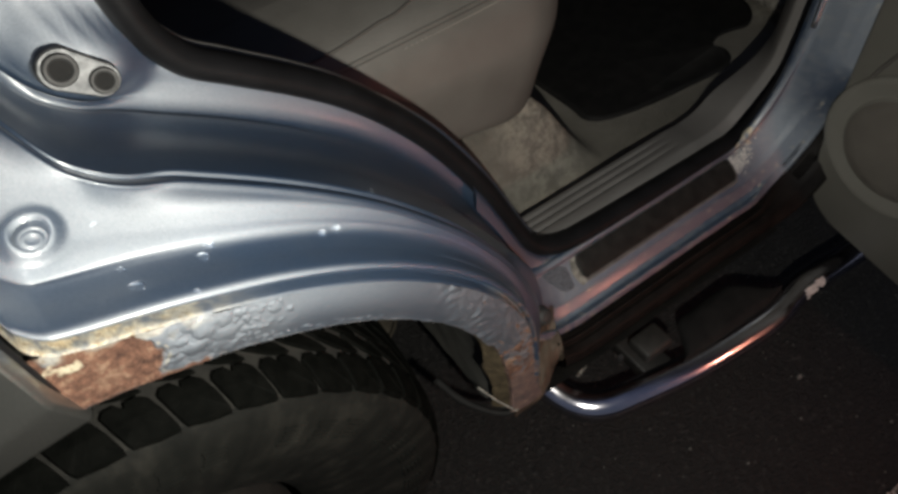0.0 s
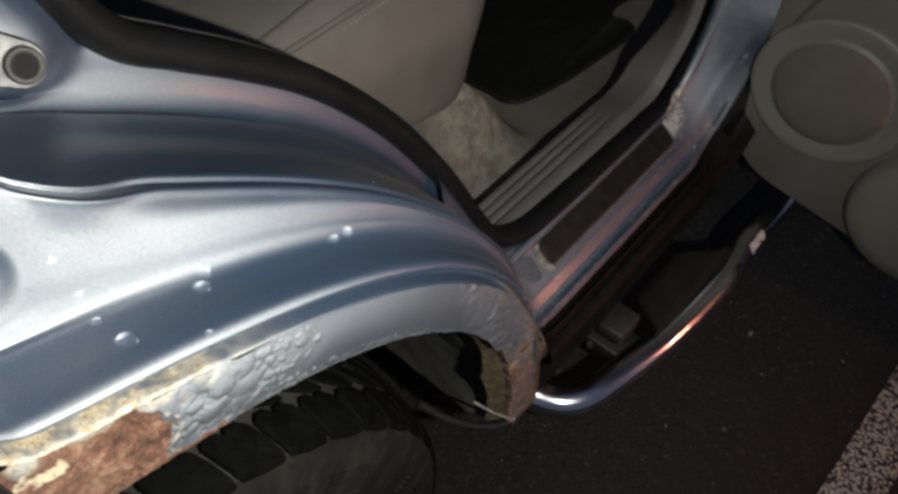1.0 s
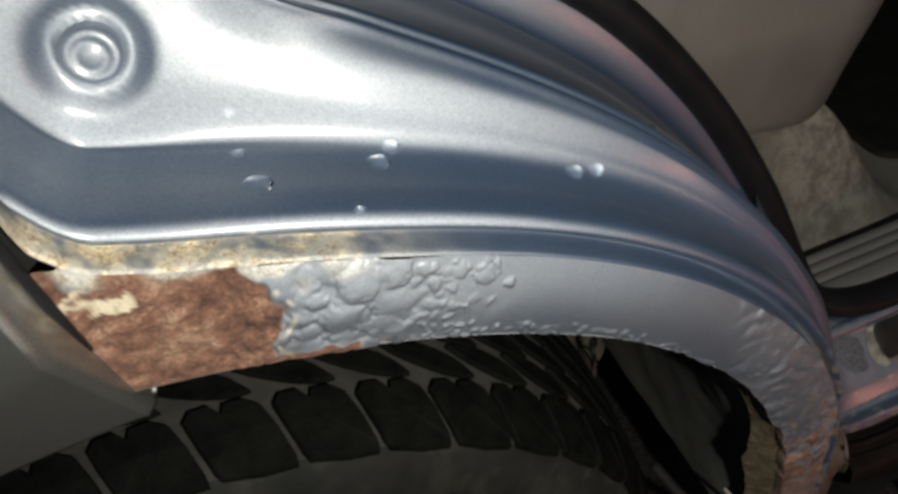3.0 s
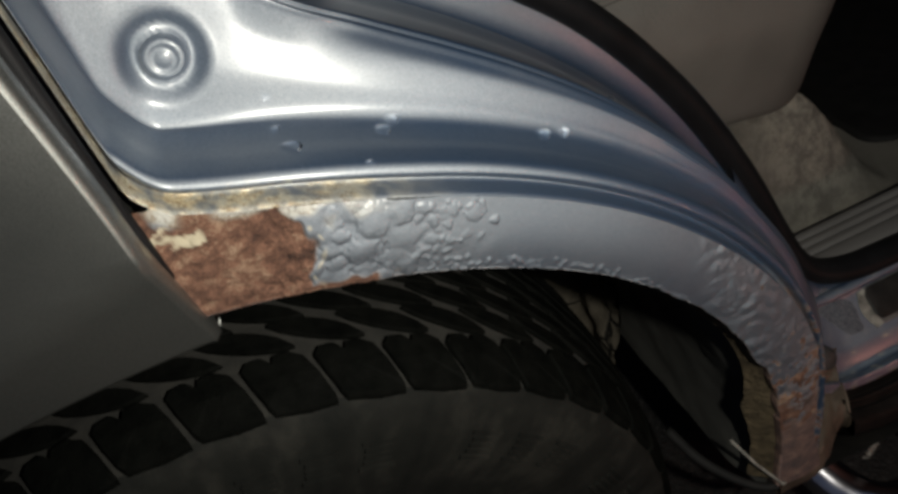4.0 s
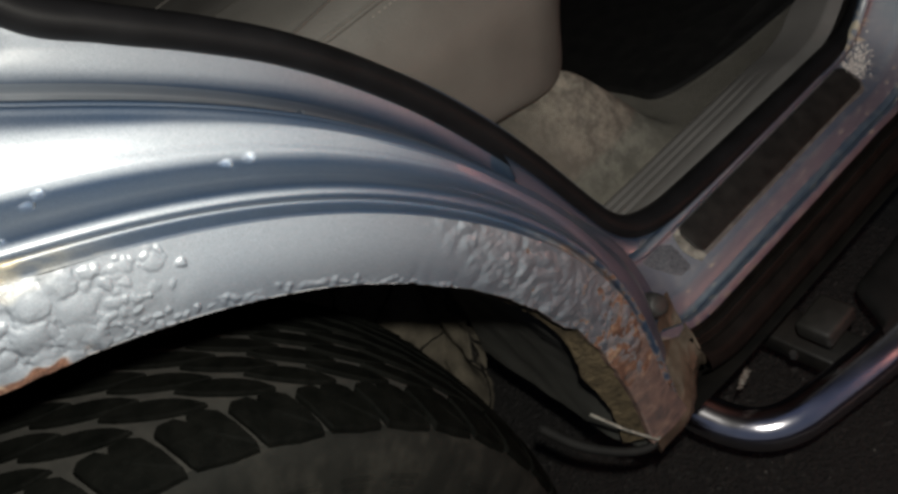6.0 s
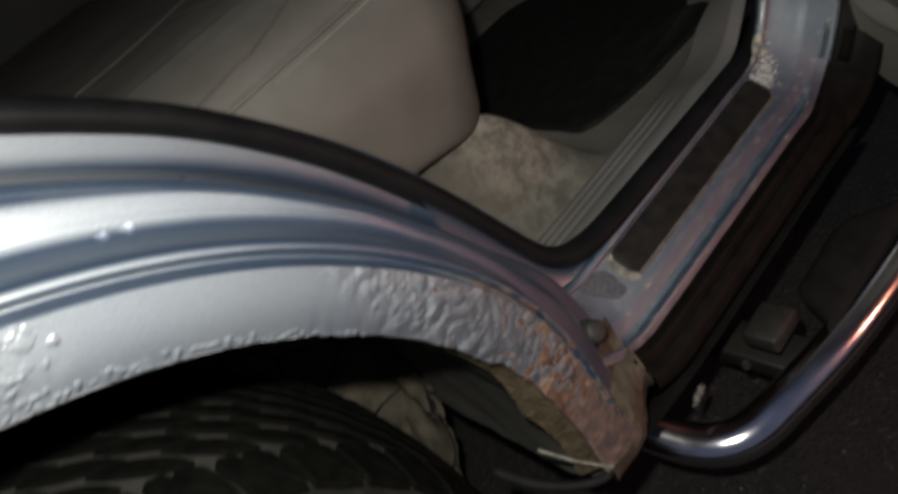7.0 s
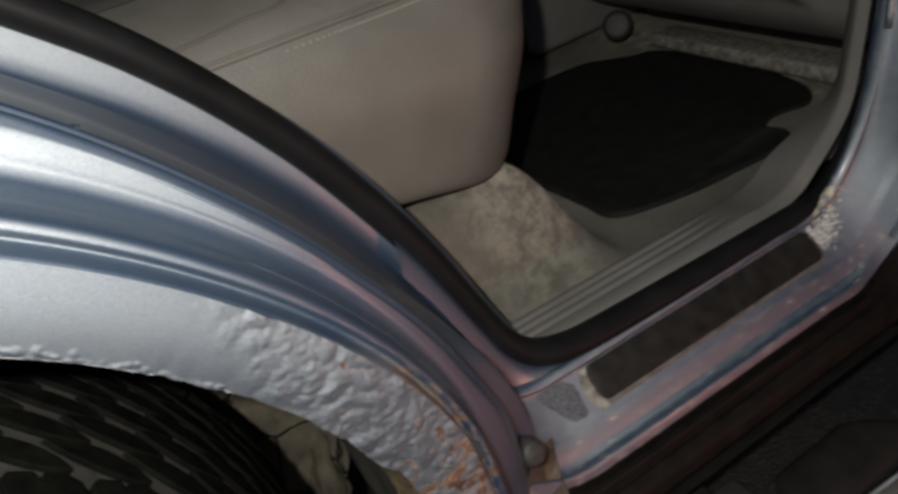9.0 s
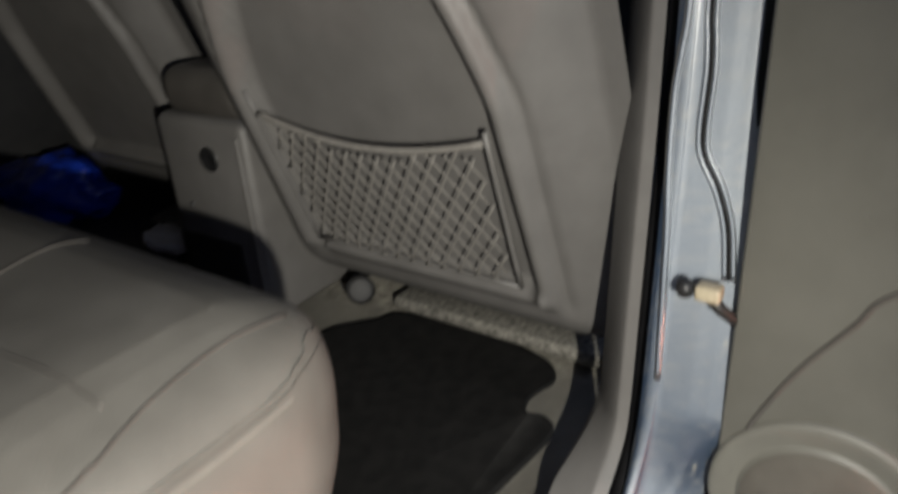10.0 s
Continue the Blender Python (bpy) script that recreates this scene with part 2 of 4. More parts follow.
def carpet_material():
    m, t, b = mat("worn_grey_carpet")
    n1, n2 = noise_of(t, 10, 5), noise_of(t, 1300, 3, 0.8)
    c = ramp(t, n1, [(0.35, (0.18, 0.17, 0.147)), (0.65, (0.26, 0.245, 0.212))])
    c = mixc(t, ramp(t, n2, [(0.35, (0, 0, 0)), (0.8, (0.7, 0.7, 0.7))]), c, (0.36, 0.34, 0.295))
    dust = ramp(t, noise_of(t, 34, 6, 0.75), [(0.42, (0, 0, 0)), (0.62, (1, 1, 1))])
    at = t.nodes.new("ShaderNodeAttribute")
    at.attribute_name = "wear"
    mul = t.nodes.new("ShaderNodeMath")
    mul.operation = "MULTIPLY"
    t.links.new(dust, mul.inputs[0])
    t.links.new(at.outputs["Fac"], mul.inputs[1])
    t.links.new(mixc(t, mul.outputs[0], c, (0.62, 0.58, 0.49)), b.inputs["Base Color"])
    b.inputs["Roughness"].default_value = 0.95
    b.inputs["Specular IOR Level"].default_value = 0.1
    bump(t, b, n2, 1.0, 0.004)
    return m


def asphalt_material(name, paint):
    m, t, b = mat(name)
    v = nd(t, "ShaderNodeTexVoronoi", Scale=170.0)
    geo = t.nodes.new("ShaderNodeNewGeometry")
    t.links.new(geo.outputs["Position"], v.inputs["Vector"])
    n = noise_of(t, 420, 5, 0.8)
    big = noise_of(t, 6, 4)
    c = ramp(t, v.outputs["Color"], [(0.2, (0.005, 0.0044, 0.0042)), (0.75, (0.015, 0.0136, 0.0127)), (0.95, (0.045, 0.042, 0.04))])
    c = mixc(t, ramp(t, big, [(0.35, (0, 0, 0)), (0.7, (0.5, 0.5, 0.5))]), c, (0.014, 0.0125, 0.0115))
    if paint:
        worn = ramp(t, mixv(t, 0.5, noise_of(t, 150, 6, 0.8), v.outputs["Distance"]), [(0.40, (1, 1, 1)), (0.58, (0, 0, 0))])
        c = mixc(t, worn, c, (0.55, 0.53, 0.48))
    t.links.new(c, b.inputs["Base Color"])
    b.inputs["Roughness"].default_value = 0.75
    bump(t, b, mixv(t, 0.4, v.outputs["Distance"], n), 1.0, 0.008)
    return m


M_CARPET = carpet_material()
M_ASPHALT = asphalt_material("coarse_asphalt", False)
M_LINE = asphalt_material("worn_white_road_paint", True)
M_RED, _t, _b = mat("lit_red_lens")
_b.inputs["Base Color"].default_value = (0.6, 0.05, 0.03, 1)
_b.inputs["Emission Color"].default_value = (1, 0.12, 0.05, 1)
_b.inputs["Emission Strength"].default_value = 3.0
M_DROP, _t, _b = mat("clear_water")
_b.inputs["Base Color"].default_value = (0.95, 0.97, 1.0, 1)
_b.inputs["Transmission Weight"].default_value = 1.0
_b.inputs["Roughness"].default_value = 0.0
_b.inputs["IOR"].default_value = 1.33
M_CHIP = simple("pale_scuffed_primer", (0.28, 0.28, 0.28), (0.70, 0.69, 0.65), 260, 0.7)
M_DUSTY = simple("dusty_pale_rail", (0.06, 0.057, 0.05), (0.30, 0.285, 0.25), 90, 0.8, 0, 0.6, 300, 0.4, 0.003)
M_SILLEND = simple("brown_stained_sill_metal", (0.055, 0.041, 0.029), (0.125, 0.095, 0.07), 35, 0.5, 0.35, 0.3, 260, 0.5, 0.002, 0.65)
M_RIM = simple("dusty_grey_rim", (0.05, 0.05, 0.05), (0.14, 0.137, 0.128), 70, 0.6, 0, 0.4, 300)
M_GRIT = simple("gritty_worn_patch", (0.012, 0.015, 0.024), (0.22, 0.23, 0.26), 520, 0.5, 0.3, 0.9, 900, 0.5, 0.002)


# ---- building helpers ----
def part(name, bm, material, parent=None, label="", smooth=True):
    me = bpy.data.meshes.new(name)
    bmesh.ops.recalc_face_normals(bm, faces=bm.faces)
    bm.to_mesh(me)
    bm.free()
    me.materials.append(material)
    for p in me.polygons:
        p.use_smooth = smooth
    ob = new(name, me)
    ob.parent = parent
    if label:
        ob["label"] = label
    return ob


def raw(name, verts, faces, material, parent=None, label="", smooth=True, wear=None):
    me = bpy.data.meshes.new(name)
    me.from_pydata([tuple(map(float, v)) for v in verts], [], [tuple(int(i) for i in f) for f in faces])
    if wear is not None:
        a = me.color_attributes.new("wear", "FLOAT_COLOR", "POINT")
        w = np.ones((len(verts), 4), dtype=np.float32)
        w[:, :3] = wear
        a.data.foreach_set("color", w.ravel())
    me.materials.append(material)
    for p in me.polygons:
        p.use_smooth = smooth
    me.update()
    ob = new(name, me)
    ob.parent = parent
    if label:
        ob["label"] = label
    return ob


def grid_faces(nu, nv, closed_v=False):
    f = []
    for i in range(nu - 1):
        for j in range(nv if closed_v else nv - 1):
            k = (j + 1) % nv
            f.append((i * nv + j, i * nv + k, (i + 1) * nv + k, (i + 1) * nv + j))
    return f


def grid(name, P, material, parent=None, label="", wear=None, flip=False):
    nu, nv = P.shape[:2]
    f = grid_faces(nu, nv)
    if flip:
        f = [q[::-1] for q in f]
    return raw(name, P.reshape(-1, 3), f, material, parent, label, True, None if wear is None else wear.reshape(-1, 3))


def keyed(keys, x):
    """Smooth curve through (place, value) keys, with no overshoot."""
    k = np.array(sorted(keys), float)
    xs, ys = k[:, 0], k[:, 1]
    h = np.diff(xs)
    d = np.diff(ys) / h
    m = np.zeros(len(xs))
    m[0], m[-1] = d[0], d[-1]
    for i in range(1, len(xs) - 1):
        m[i] = 0 if d[i - 1] * d[i] <= 0 else 2 * d[i - 1] * d[i] / (d[i - 1] + d[i])
    x = np.clip(np.asarray(x, float), xs[0], xs[-1])
    i = np.clip(np.searchsorted(xs, x) - 1, 0, len(h) - 1)
    s = (x - xs[i]) / h[i]
    return (1 + 2 * s) * (1 - s) ** 2 * ys[i] + s * (1 - s) ** 2 * h[i] * m[i] + s * s * (3 - 2 * s) * ys[i + 1] + s * s * (s - 1) * h[i] * m[i + 1]


def spline(pts, n):
    """n points on a smooth curve through pts."""
    p = np.array(pts, float)
    p = np.vstack([2 * p[0] - p[1], p, 2 * p[-1] - p[-2]])
    out = []
    for t in np.linspace(0, len(pts) - 1 - 1e-6, n):
        i = int(t)
        s = t - i
        a, b, c, d = p[i], p[i + 1], p[i + 2], p[i + 3]
        out.append(0.5 * (2 * b + (c - a) * s + (2 * a - 5 * b + 4 * c - d) * s * s + (3 * b - a - 3 * c + d) * s ** 3))
    return np.array(out)


def sweep(name, path, radius, material, parent=None, label="", sides=14, up=(0, 0, 1), squash=1.0, ends=True):
    """A round bar along path; radius one number or one for each point."""
    path = np.array(path, float)
    rad = np.broadcast_to(np.asarray(radius, float), (len(path),))
    v, f = [], []
    tang = np.gradient(path, axis=0)
    side = None
    for p, t, r in zip(path, tang, rad):
        t = t / np.linalg.norm(t)
        u = np.array(up, float) if side is None else np.cross(side, t) * -1
        a = np.cross(t, u)
        a /= np.linalg.norm(a)
        b = np.cross(a, t)
        side = None
        for k in range(sides):
            q = 2 * math.pi * k / sides
            v.append(p + r * (math.cos(q) * a + squash * math.sin(q) * b))
    f = grid_faces(len(path), sides, True)
    if ends:
        f.append(tuple(range(sides))[::-1])
        f.append(tuple(range((len(path) - 1) * sides, len(path) * sides)))
    return raw(name, v, f, material, parent, label)


def box_bm(lo, hi, bevel=0.004, seg=2):
    bm = bmesh.new()
    c = [(a + b) / 2 for a, b in zip(lo, hi)]
    s = [b - a for a, b in zip(lo, hi)]
    bmesh.ops.create_cube(bm, size=1, matrix=Matrix.Translation(c) @ Matrix.Diagonal((*s, 1)))
    if bevel:
        bmesh.ops.bevel(bm, geom=bm.edges[:], offset=bevel, segments=seg, profile=0.5, affect="EDGES")
    return bm


def lathe_bm(profile, m, sides=40):
    """Profile rows (radius, height) turned round the axis of the pose m."""
    bm = bmesh.new()
    rings = []
    for r, h in profile:
        if r <= 0:
            rings.append([bm.verts.new(m @ Vector((0, 0, h)))])
        else:
            rings.append([bm.verts.new(m @ Vector((r * math.cos(2 * math.pi * k / sides), r * math.sin(2 * math.pi * k / sides), h))) for k in range(sides)])
    for a, b in zip(rings, rings[1:]):
        for k in range(sides):
            l = (k + 1) % sides
            q = [a[k % len(a)], a[l % len(a)], b[l % len(b)], b[k % len(b)]]
            q = list(dict.fromkeys(q))
            if len(q) > 2:
                bm.faces.new(q)
    return bm


def facing(place, normal, spin=0):
    """A pose at place whose z axis points along normal."""
    q = Vector(normal).to_track_quat("Z", "Y").to_matrix().to_4x4()
    return Matrix.Translation(place) @ q @ pose(0, 0, 0, 0, 0, spin)


def nz(x, y, z, s=1.0):
    return noise.noise(Vector((x * s, y * s, z * s)))


def smooth01(x):
    x = np.clip(x, 0, 1)
    return x * x * (3 - 2 * x)


# ---- ground ----
bm = bmesh.new()
bmesh.ops.create_grid(bm, x_segments=1, y_segments=1, size=60, matrix=Matrix.Translation((0, 0, 0.03)))
tagged(part("ground", bm, M_ASPHALT, smooth=False), "coarse dark asphalt of a parking place at night", "ground", kind="structure")
bm = bmesh.new()
bmesh.ops.create_cube(bm, size=1, matrix=Matrix.Translation((0.8, -0.424, 0.031)) @ Matrix.Rotation(-.03, 4, "Z") @ Matrix.Diagonal((5.0, 0.082, 0.006, 1)))
tagged(part("parking_line", bm, M_LINE, smooth=False), "worn white painted parking line on the asphalt", "road marking", kind="structure")

# ---- the car ----
car = tagged(new("car"), "silver-blue car with open rear door and rusted wheel arch", "car")
WX, WZ = -0.455, 0.415          # wheel centre
ANG = [2, 10, 20, 30, 40, 50, 66, 75, 80, 82, 83, 84, 85]

def row(*v):
    return list(zip(ANG, v))


# radius from the wheel centre and depth into the car of each crease, by angle round the arch
LIP_R = row(.452, .453, .456, .458, .461, .464, .463, .463, .464, .465, .465, .466, .466)
C1_R = row(.487, .495, .507, .509, .509, .510, .512, .518, .526, .541, .604, .706, .848)
C4_R = row(.512, .518, .526, .531, .535, .537, .540, .545, .552, .580, .652, .758, .90)
C4_Y = row(.036, .034, .034, .036, .040, .045, .050, .053, .053, .049, .046, .045, .045)
C6_R = row(.545, .545, .540, .540, .545, .553, .572, .605, .69, .76, .86, .97, 1.11)
C6_Y = row(.056, .050, .046, .042, .042, .050, .068, .078, .075, .070, .065, .065, .065)
C7_R = row(.575, .568, .550, .543, .545, .552, .571, .605, .69, .765, .87, .98, 1.12)
C7_Y = row(.100, .110, .125, .130, .132, .137, .148, .155, .150, .125, .115, .11, .11)
C8_R = row(.602, .578, .566, .561, .559, .560, .576, .612, .70, .775, .885, .995, 1.14)
C8_Y = row(.158, .175, .192, .200, .203, .202, .198, .198, .190, .175, .165, .165, .165)
BEAD = row(.15, .45, .85, 1, 1, 1, 1, 1, 1, 1, 1, 1, 1)


def creases(th):
    """Profile of the inner arch panel at angle th: rows (radius, depth)."""
    k = lambda t: float(keyed(t, th))
    lip, c1, c4, c6, c7, c8 = k(LIP_R), k(C1_R), k(C4_R), k(C6_R), k(C7_R), k(C8_R)
    y4, y6, y7, y8, b = k(C4_Y), k(C6_Y), k(C7_Y), k(C8_Y), k(BEAD)
    g = (c4 - c1) / 0.028
    e = max(0.0, min(.6, .245 / math.cos(radians(min(th, 80))) - c8 - .03)) if th > 60 else 0.0
    return [
        (c1 + .000, .0), (c1 + .0015 * g, .003 * b), (c1 + .003 * g, .013 * b), (c1 + .0055 * g, .014 * b), (c1 + .0085 * g, .007 * b), (c1 + .0125 * g, .005 * b),
        (c1 + .0165 * g, .009 * b + (1 - b) * .006), (c1 + .0185 * g, .020 * b + (1 - b) * .012), (c1 + .0195 * g, y4 - .018), (c4 - .0055 * g, y4 - .006), (c4, y4),
        (c4 + .35 * (c6 - c4), y4 + .18 * (y6 - y4)), (c4 + .75 * (c6 - c4), y4 + .5 * (y6 - y4)), (c6 - .001, y6 - .001),
        (c6 + .003, y6 + .005), (c6 + .0005, y6 + .013), (c6 + .0035, y6 + .018), (c6 + .0035, y6 + .026),
        (c7 + .003, y6 + .5 * (y7 - y6) + .01), (c7, y7), (c7 + .25 * (c8 - c7), y7 + .55 * (y8 - y7)), (c8 - .008, y8 - .012), (c8, y8 - .003), (c8 + .014, y8 + .001), (c8 + .030 + e, y8 + .002), (c8 + .040 + e, y8 + .010),
        (c8 + .038 + e, y8 + .03)]


def polar(r, th):
    a = radians(th)
    return WX + r * math.cos(a), WZ + r * math.sin(a)


BOSS = (-0.262, 1.008)
PLUG = (-0.343, 0.984)


def panel_offset(x, y, z):
    """Pressed dome, its dish, and the raised pad of the striker: outward push at a place."""
    o = 0.0
    d = math.hypot(x - PLUG[0], z - PLUG[1])
    o -= 0.0085 * math.exp(-(d / 0.0190) ** 6)
    o += 0.0065 * math.exp(-(d / 0.0118) ** 8)
    u = (x - BOSS[0]) * 0.80 + (z - BOSS[1]) * -0.60
    w = (x - BOSS[0]) * 0.60 + (z - BOSS[1]) * 0.80
    d = math.hypot(u / 0.050, w / 0.034)
    o += 0.030 * math.exp(-d ** 4)
    return o


thetas = np.concatenate([np.linspace(-5, 30, 80), np.linspace(30.4, 74, 110), np.linspace(74.15, 85, 110)])
FINE = 2.5      # samples across the panel for each step of the wear rules
rows_ = []
for th in thetas:
    c = np.array(creases(th))
    sm = spline(c, int(132 * FINE))
    line_ = []
    for r, y in sm:
        x, z = polar(r, th)
        line_.append((x, y - (panel_offset(x, y, z) if y > 0.03 else 0), z))
    rows_.append(line_)
P = np.array(rows_)
wear = np.zeros(P.shape)
for i, th in enumerate(thetas):
    for j in range(P.shape[1]):
        x, y, z = P[i, j]
        n = nz(x, y, z, 90) * .5 + nz(x, y, z, 260) * .35
        near = j / FINE / 32.0      # bead and groove next to the lip
        back = smooth01(np.array((th - 62) / 14))
        wear[i, j, 1] = float(smooth01(np.array(1.40 - near * 1.75 + n * 1.1)) * back) * max(.35, min(1, .85 + 1.4 * n))
        d = math.hypot((x + .352) / .026, (z - .923) / .009)
        wear[i, j, 1] = max(wear[i, j, 1], 0.55 * float(smooth01(np.array(1.5 - d + n))))
        if near < .45:
            wear[i, j, 2] = float(smooth01(np.array((n - .16) * 7))) * float(back) * .7
            wear[i, j, 0] = float(smooth01(np.array((-n - .17) * 5))) * float(back) * .6
        front = float(smooth01(np.array((34 - th) / 14)))
        if j < 26 * FINE:
            wear[i, j, 0] = max(wear[i, j, 0], float(smooth01(np.array((n + .35 * front - .32) * 5)))) * front * (1 if th < 30 else 0)
        if j < 20 * FINE and th < 34:      # dirt caught in the joint with the lip
            wear[i, j, 0] = max(wear[i, j, 0], .9 * float(smooth01(np.array((34 - th) / 9))) * float(smooth01(np.array((20 - j / FINE + 14 * n) / 9))))
grid("inner_arch_panel", P, M_PAINT, car, "silver-blue pressed door-jamb panel with stepped beads", wear)

# lip of the arch: blistered, peeling, rusted through at its rear end
lt = np.concatenate([np.linspace(-5, 37.9, 250), np.linspace(38, 59.9, 150), np.linspace(60, 76, 260), np.linspace(76.1, 86, 70)])
lv = np.linspace(0, 1, 58)
LP = np.zeros((len(lt), len(lv) + 5, 3))
LW = np.zeros(LP.shape)
cells = []


def try_bubble(q, v_, r, tight):
    """Keep a paint bubble where it does not run far into another."""
    x, z = polar(float(keyed(LIP_R, q)) + .048 * v_, q)
    if all(math.hypot(x - a, z - b) > tight * (r + c) for a, b, c in cells):
        cells.append((x, z, r))


for r_, n_ in ((.0092, 30), (.0068, 70), (.0050, 120), (.0036, 200), (.0026, 330), (.0018, 330)):
    for _ in range(n_):       # a packed field of bubbles beside the rust, thinning towards the front
        q, v_ = random.uniform(61.5, 75), random.uniform(.02, .97)
        if random.random() < ((q - 61.5) / 6.5) ** 1.6 and (r_ < .004 or q > 65.5 + 3 * v_):
            try_bubble(q, v_, r_ * random.uniform(.75, 1.25), random.uniform(.5, .8))
for _ in range(150):          # a string of small bubbles along the lower edge
    q = random.uniform(40, 66)
    try_bubble(q, random.uniform(0, .06 + .12 * (q - 40) / 26), random.uniform(.0013, .0032), .75)
cells = np.array([(a, b, c, random.uniform(.45, 1.15)) for a, b, c in cells])


def bubbles(x, z):
    x += .0024 * nz(x, 0, z, 130) + .0010 * nz(x, 3, z, 380)
    z += .0024 * nz(x, 6, z, 130) + .0010 * nz(x, 9, z, 380)
    d2 = ((cells[:, 0] - x) ** 2 + (cells[:, 1] - z) ** 2) / cells[:, 2] ** 2
    h = np.clip(1 - d2, 0, 1) ** .62 * cells[:, 2] ** .75 * .072 * cells[:, 3]
    return float(np.sum(h ** 3) ** (1 / 3))


for i, th in enumerate(lt):
    r0, r1 = float(keyed(LIP_R, max(th, 2))), float(keyed(C1_R, max(th, 2)))
    if th < 4:
        r1 += (4 - th) * .002
    if th > 81.5:
        r1 = r0 + .068
    eat = 0.0
    if 10 < th < 46:      # ragged, eaten edge
        eat = .006 * max(0, nz(th * .22, 3.1, 0) + .25) * smooth01(np.array((46 - th) / 12)) + .0025 * max(0, nz(th * .9, 8.8, 0))
    for j, v in enumerate(lv):
        r = r0 + float(eat) + (r1 - r0 - float(eat)) * v
        x, z = polar(r, th)
        y = -.0025 * math.sin(math.pi * v)
        n = nz(x, 0, z, 120)
        if 38 < th < 76:
            y -= bubbles(x, z) + .0016 * max(0, nz(x, 0, z, 45)) * float(smooth01(np.array((th - 60) / 4)))
        # crumpled scale towards the sill
        fr = float(smooth01(np.array((43 - th + 8 * (v - .5)) / 7))) * float(smooth01(np.array((th - 2) / 6)))
        y -= fr * (.0022 * abs(nz(x, 1, z, 60)) + .0009 * abs(nz(x, 2, z, 150)) + .0003 * nz(x, 4, z, 400))
        LP[i, j + 5] = (x, y, z)
        edge_t = 73.4 + 3.5 * (v - .40) ** 2 + .8 * nz(x, 0, z, 55) + .4 * n
        rust = float(smooth01(np.array((th - edge_t) * 3.0)))
        rust *= float(smooth01(np.array((1.04 - v + .22 * nz(x, 4, z, 60)) * 9)))
        low = float(smooth01(np.array((.13 - v + n * .06) * 18))) * float(smooth01(np.array((th - 68.0 + n * 2) / 2.2)))
        spots = float(smooth01(np.array((nz(x, 9, z, 75) * .7 + nz(x, 3, z, 210) * .5 - .50 + .60 * smooth01(np.array((30 - th) / 16))) * 5))) * fr
        foot = float(smooth01(np.array((19 - th + 9 * nz(x, 5, z, 45) + 4 * n) / 9)))
        LP[i, j + 5, 1] -= rust * (.0020 * nz(x, 7, z, 150) + .0012 * nz(x, 8, z, 380)) - .0012 * rust
        LW[i, j + 5, 0] = max(rust, low, spots, .85 * foot, .7 if j == 0 else 0)
        rim = 1 - abs((th - edge_t + .25) / .28)
        LW[i, j + 5, 2] = max(0, float(smooth01(np.array(rim))) * .8 * float(smooth01(np.array(.4 + 1.6 * nz(x, 6, z, 190)))) * (1 if v < .8 else 0))
        if th > 79.3 and .70 < v + nz(x, 2, z, 110) * .09 < .82:
            LW[i, j + 5, 2] = .9 * float(smooth01(np.array((nz(x, 0, z, 160) + .3) * 4)))
        LW[i, j + 5, 1] = .5 * float(smooth01(np.array((v - .8 + n * .2) * 6))) * float(smooth01(np.array((th - 66) / 8))) + .08 * fr + .12 * float(smooth01(np.array((th - 58) / 6)))
    for j in range(5):     # hem turned in behind the lip, rust-coloured throughout to keep it dark
        x, z = polar(r0 + float(eat) - .0015 * math.sin(j / 4 * math.pi) + .004 * (1 - j / 4), th)
        LP[i, j] = (x, .018 - .0045 * j, z)
        LW[i, j] = (.9, 0, 0)
grid("arch_lip", LP, M_LIP, car, "blistered arch lip, rusted through at its rear end", LW)

# outer quarter panel behind the door gap, grey, with folded edge
FOLD = .934     # height of its body crease
qp, qs = [], np.linspace(0, 1, 60)
for a in np.concatenate([[80.6, 80.75, 80.95], np.linspace(81.4, 150, 70)]):
    x0, z0 = polar(.442 + .0006 * max(0, a - 84), a)
    x0 -= .0015 * float(smooth01(np.array((84 - a) / 3)))
    col = []
    for k, (dy, dr) in enumerate(((.060, .012), (.050, .003), (.040, .0), (.034, .001))):
        col.append((x0, -.03 + dy, z0 + dr))
    top = 1.75
    for s in qs[1:]:
        zz = z0 + .003 + (top - z0) * s ** 1.6
        under = max(0, FOLD + .22 * (x0 + .387) - zz)      # below the body crease the skin turns in
        col.append((x0 - .004 * float(smooth01(np.array((zz - .95) / .12))), -.034 + .018 * (zz - .95) ** 2 + .46 * under, zz))
    qp.append(col)
qp.insert(0, [(x + .0035, y + .006, z) for x, y, z in qp[0]])
qp.insert(0, [(x - .004, y + .022, z) for x, y, z in qp[0]])
qp.insert(0, [(x - .002, y + .03, z) for x, y, z in qp[0]])
qp = np.array(qp)
grid("quarter_panel", qp, M_QUARTER, car, "dusty grey metallic quarter panel with folded edge", np.zeros(qp.shape))
# dark strip in the seam between panel and quarter panel
sweep("seam_strip", spline([(-.386, -.002, .905), (-.386, -.004, .95), (-.386, -.006, 1.05), (-.386, -.006, 1.6)], 30), .0040, M_SEAL, car, "black strip in the panel gap", 8)

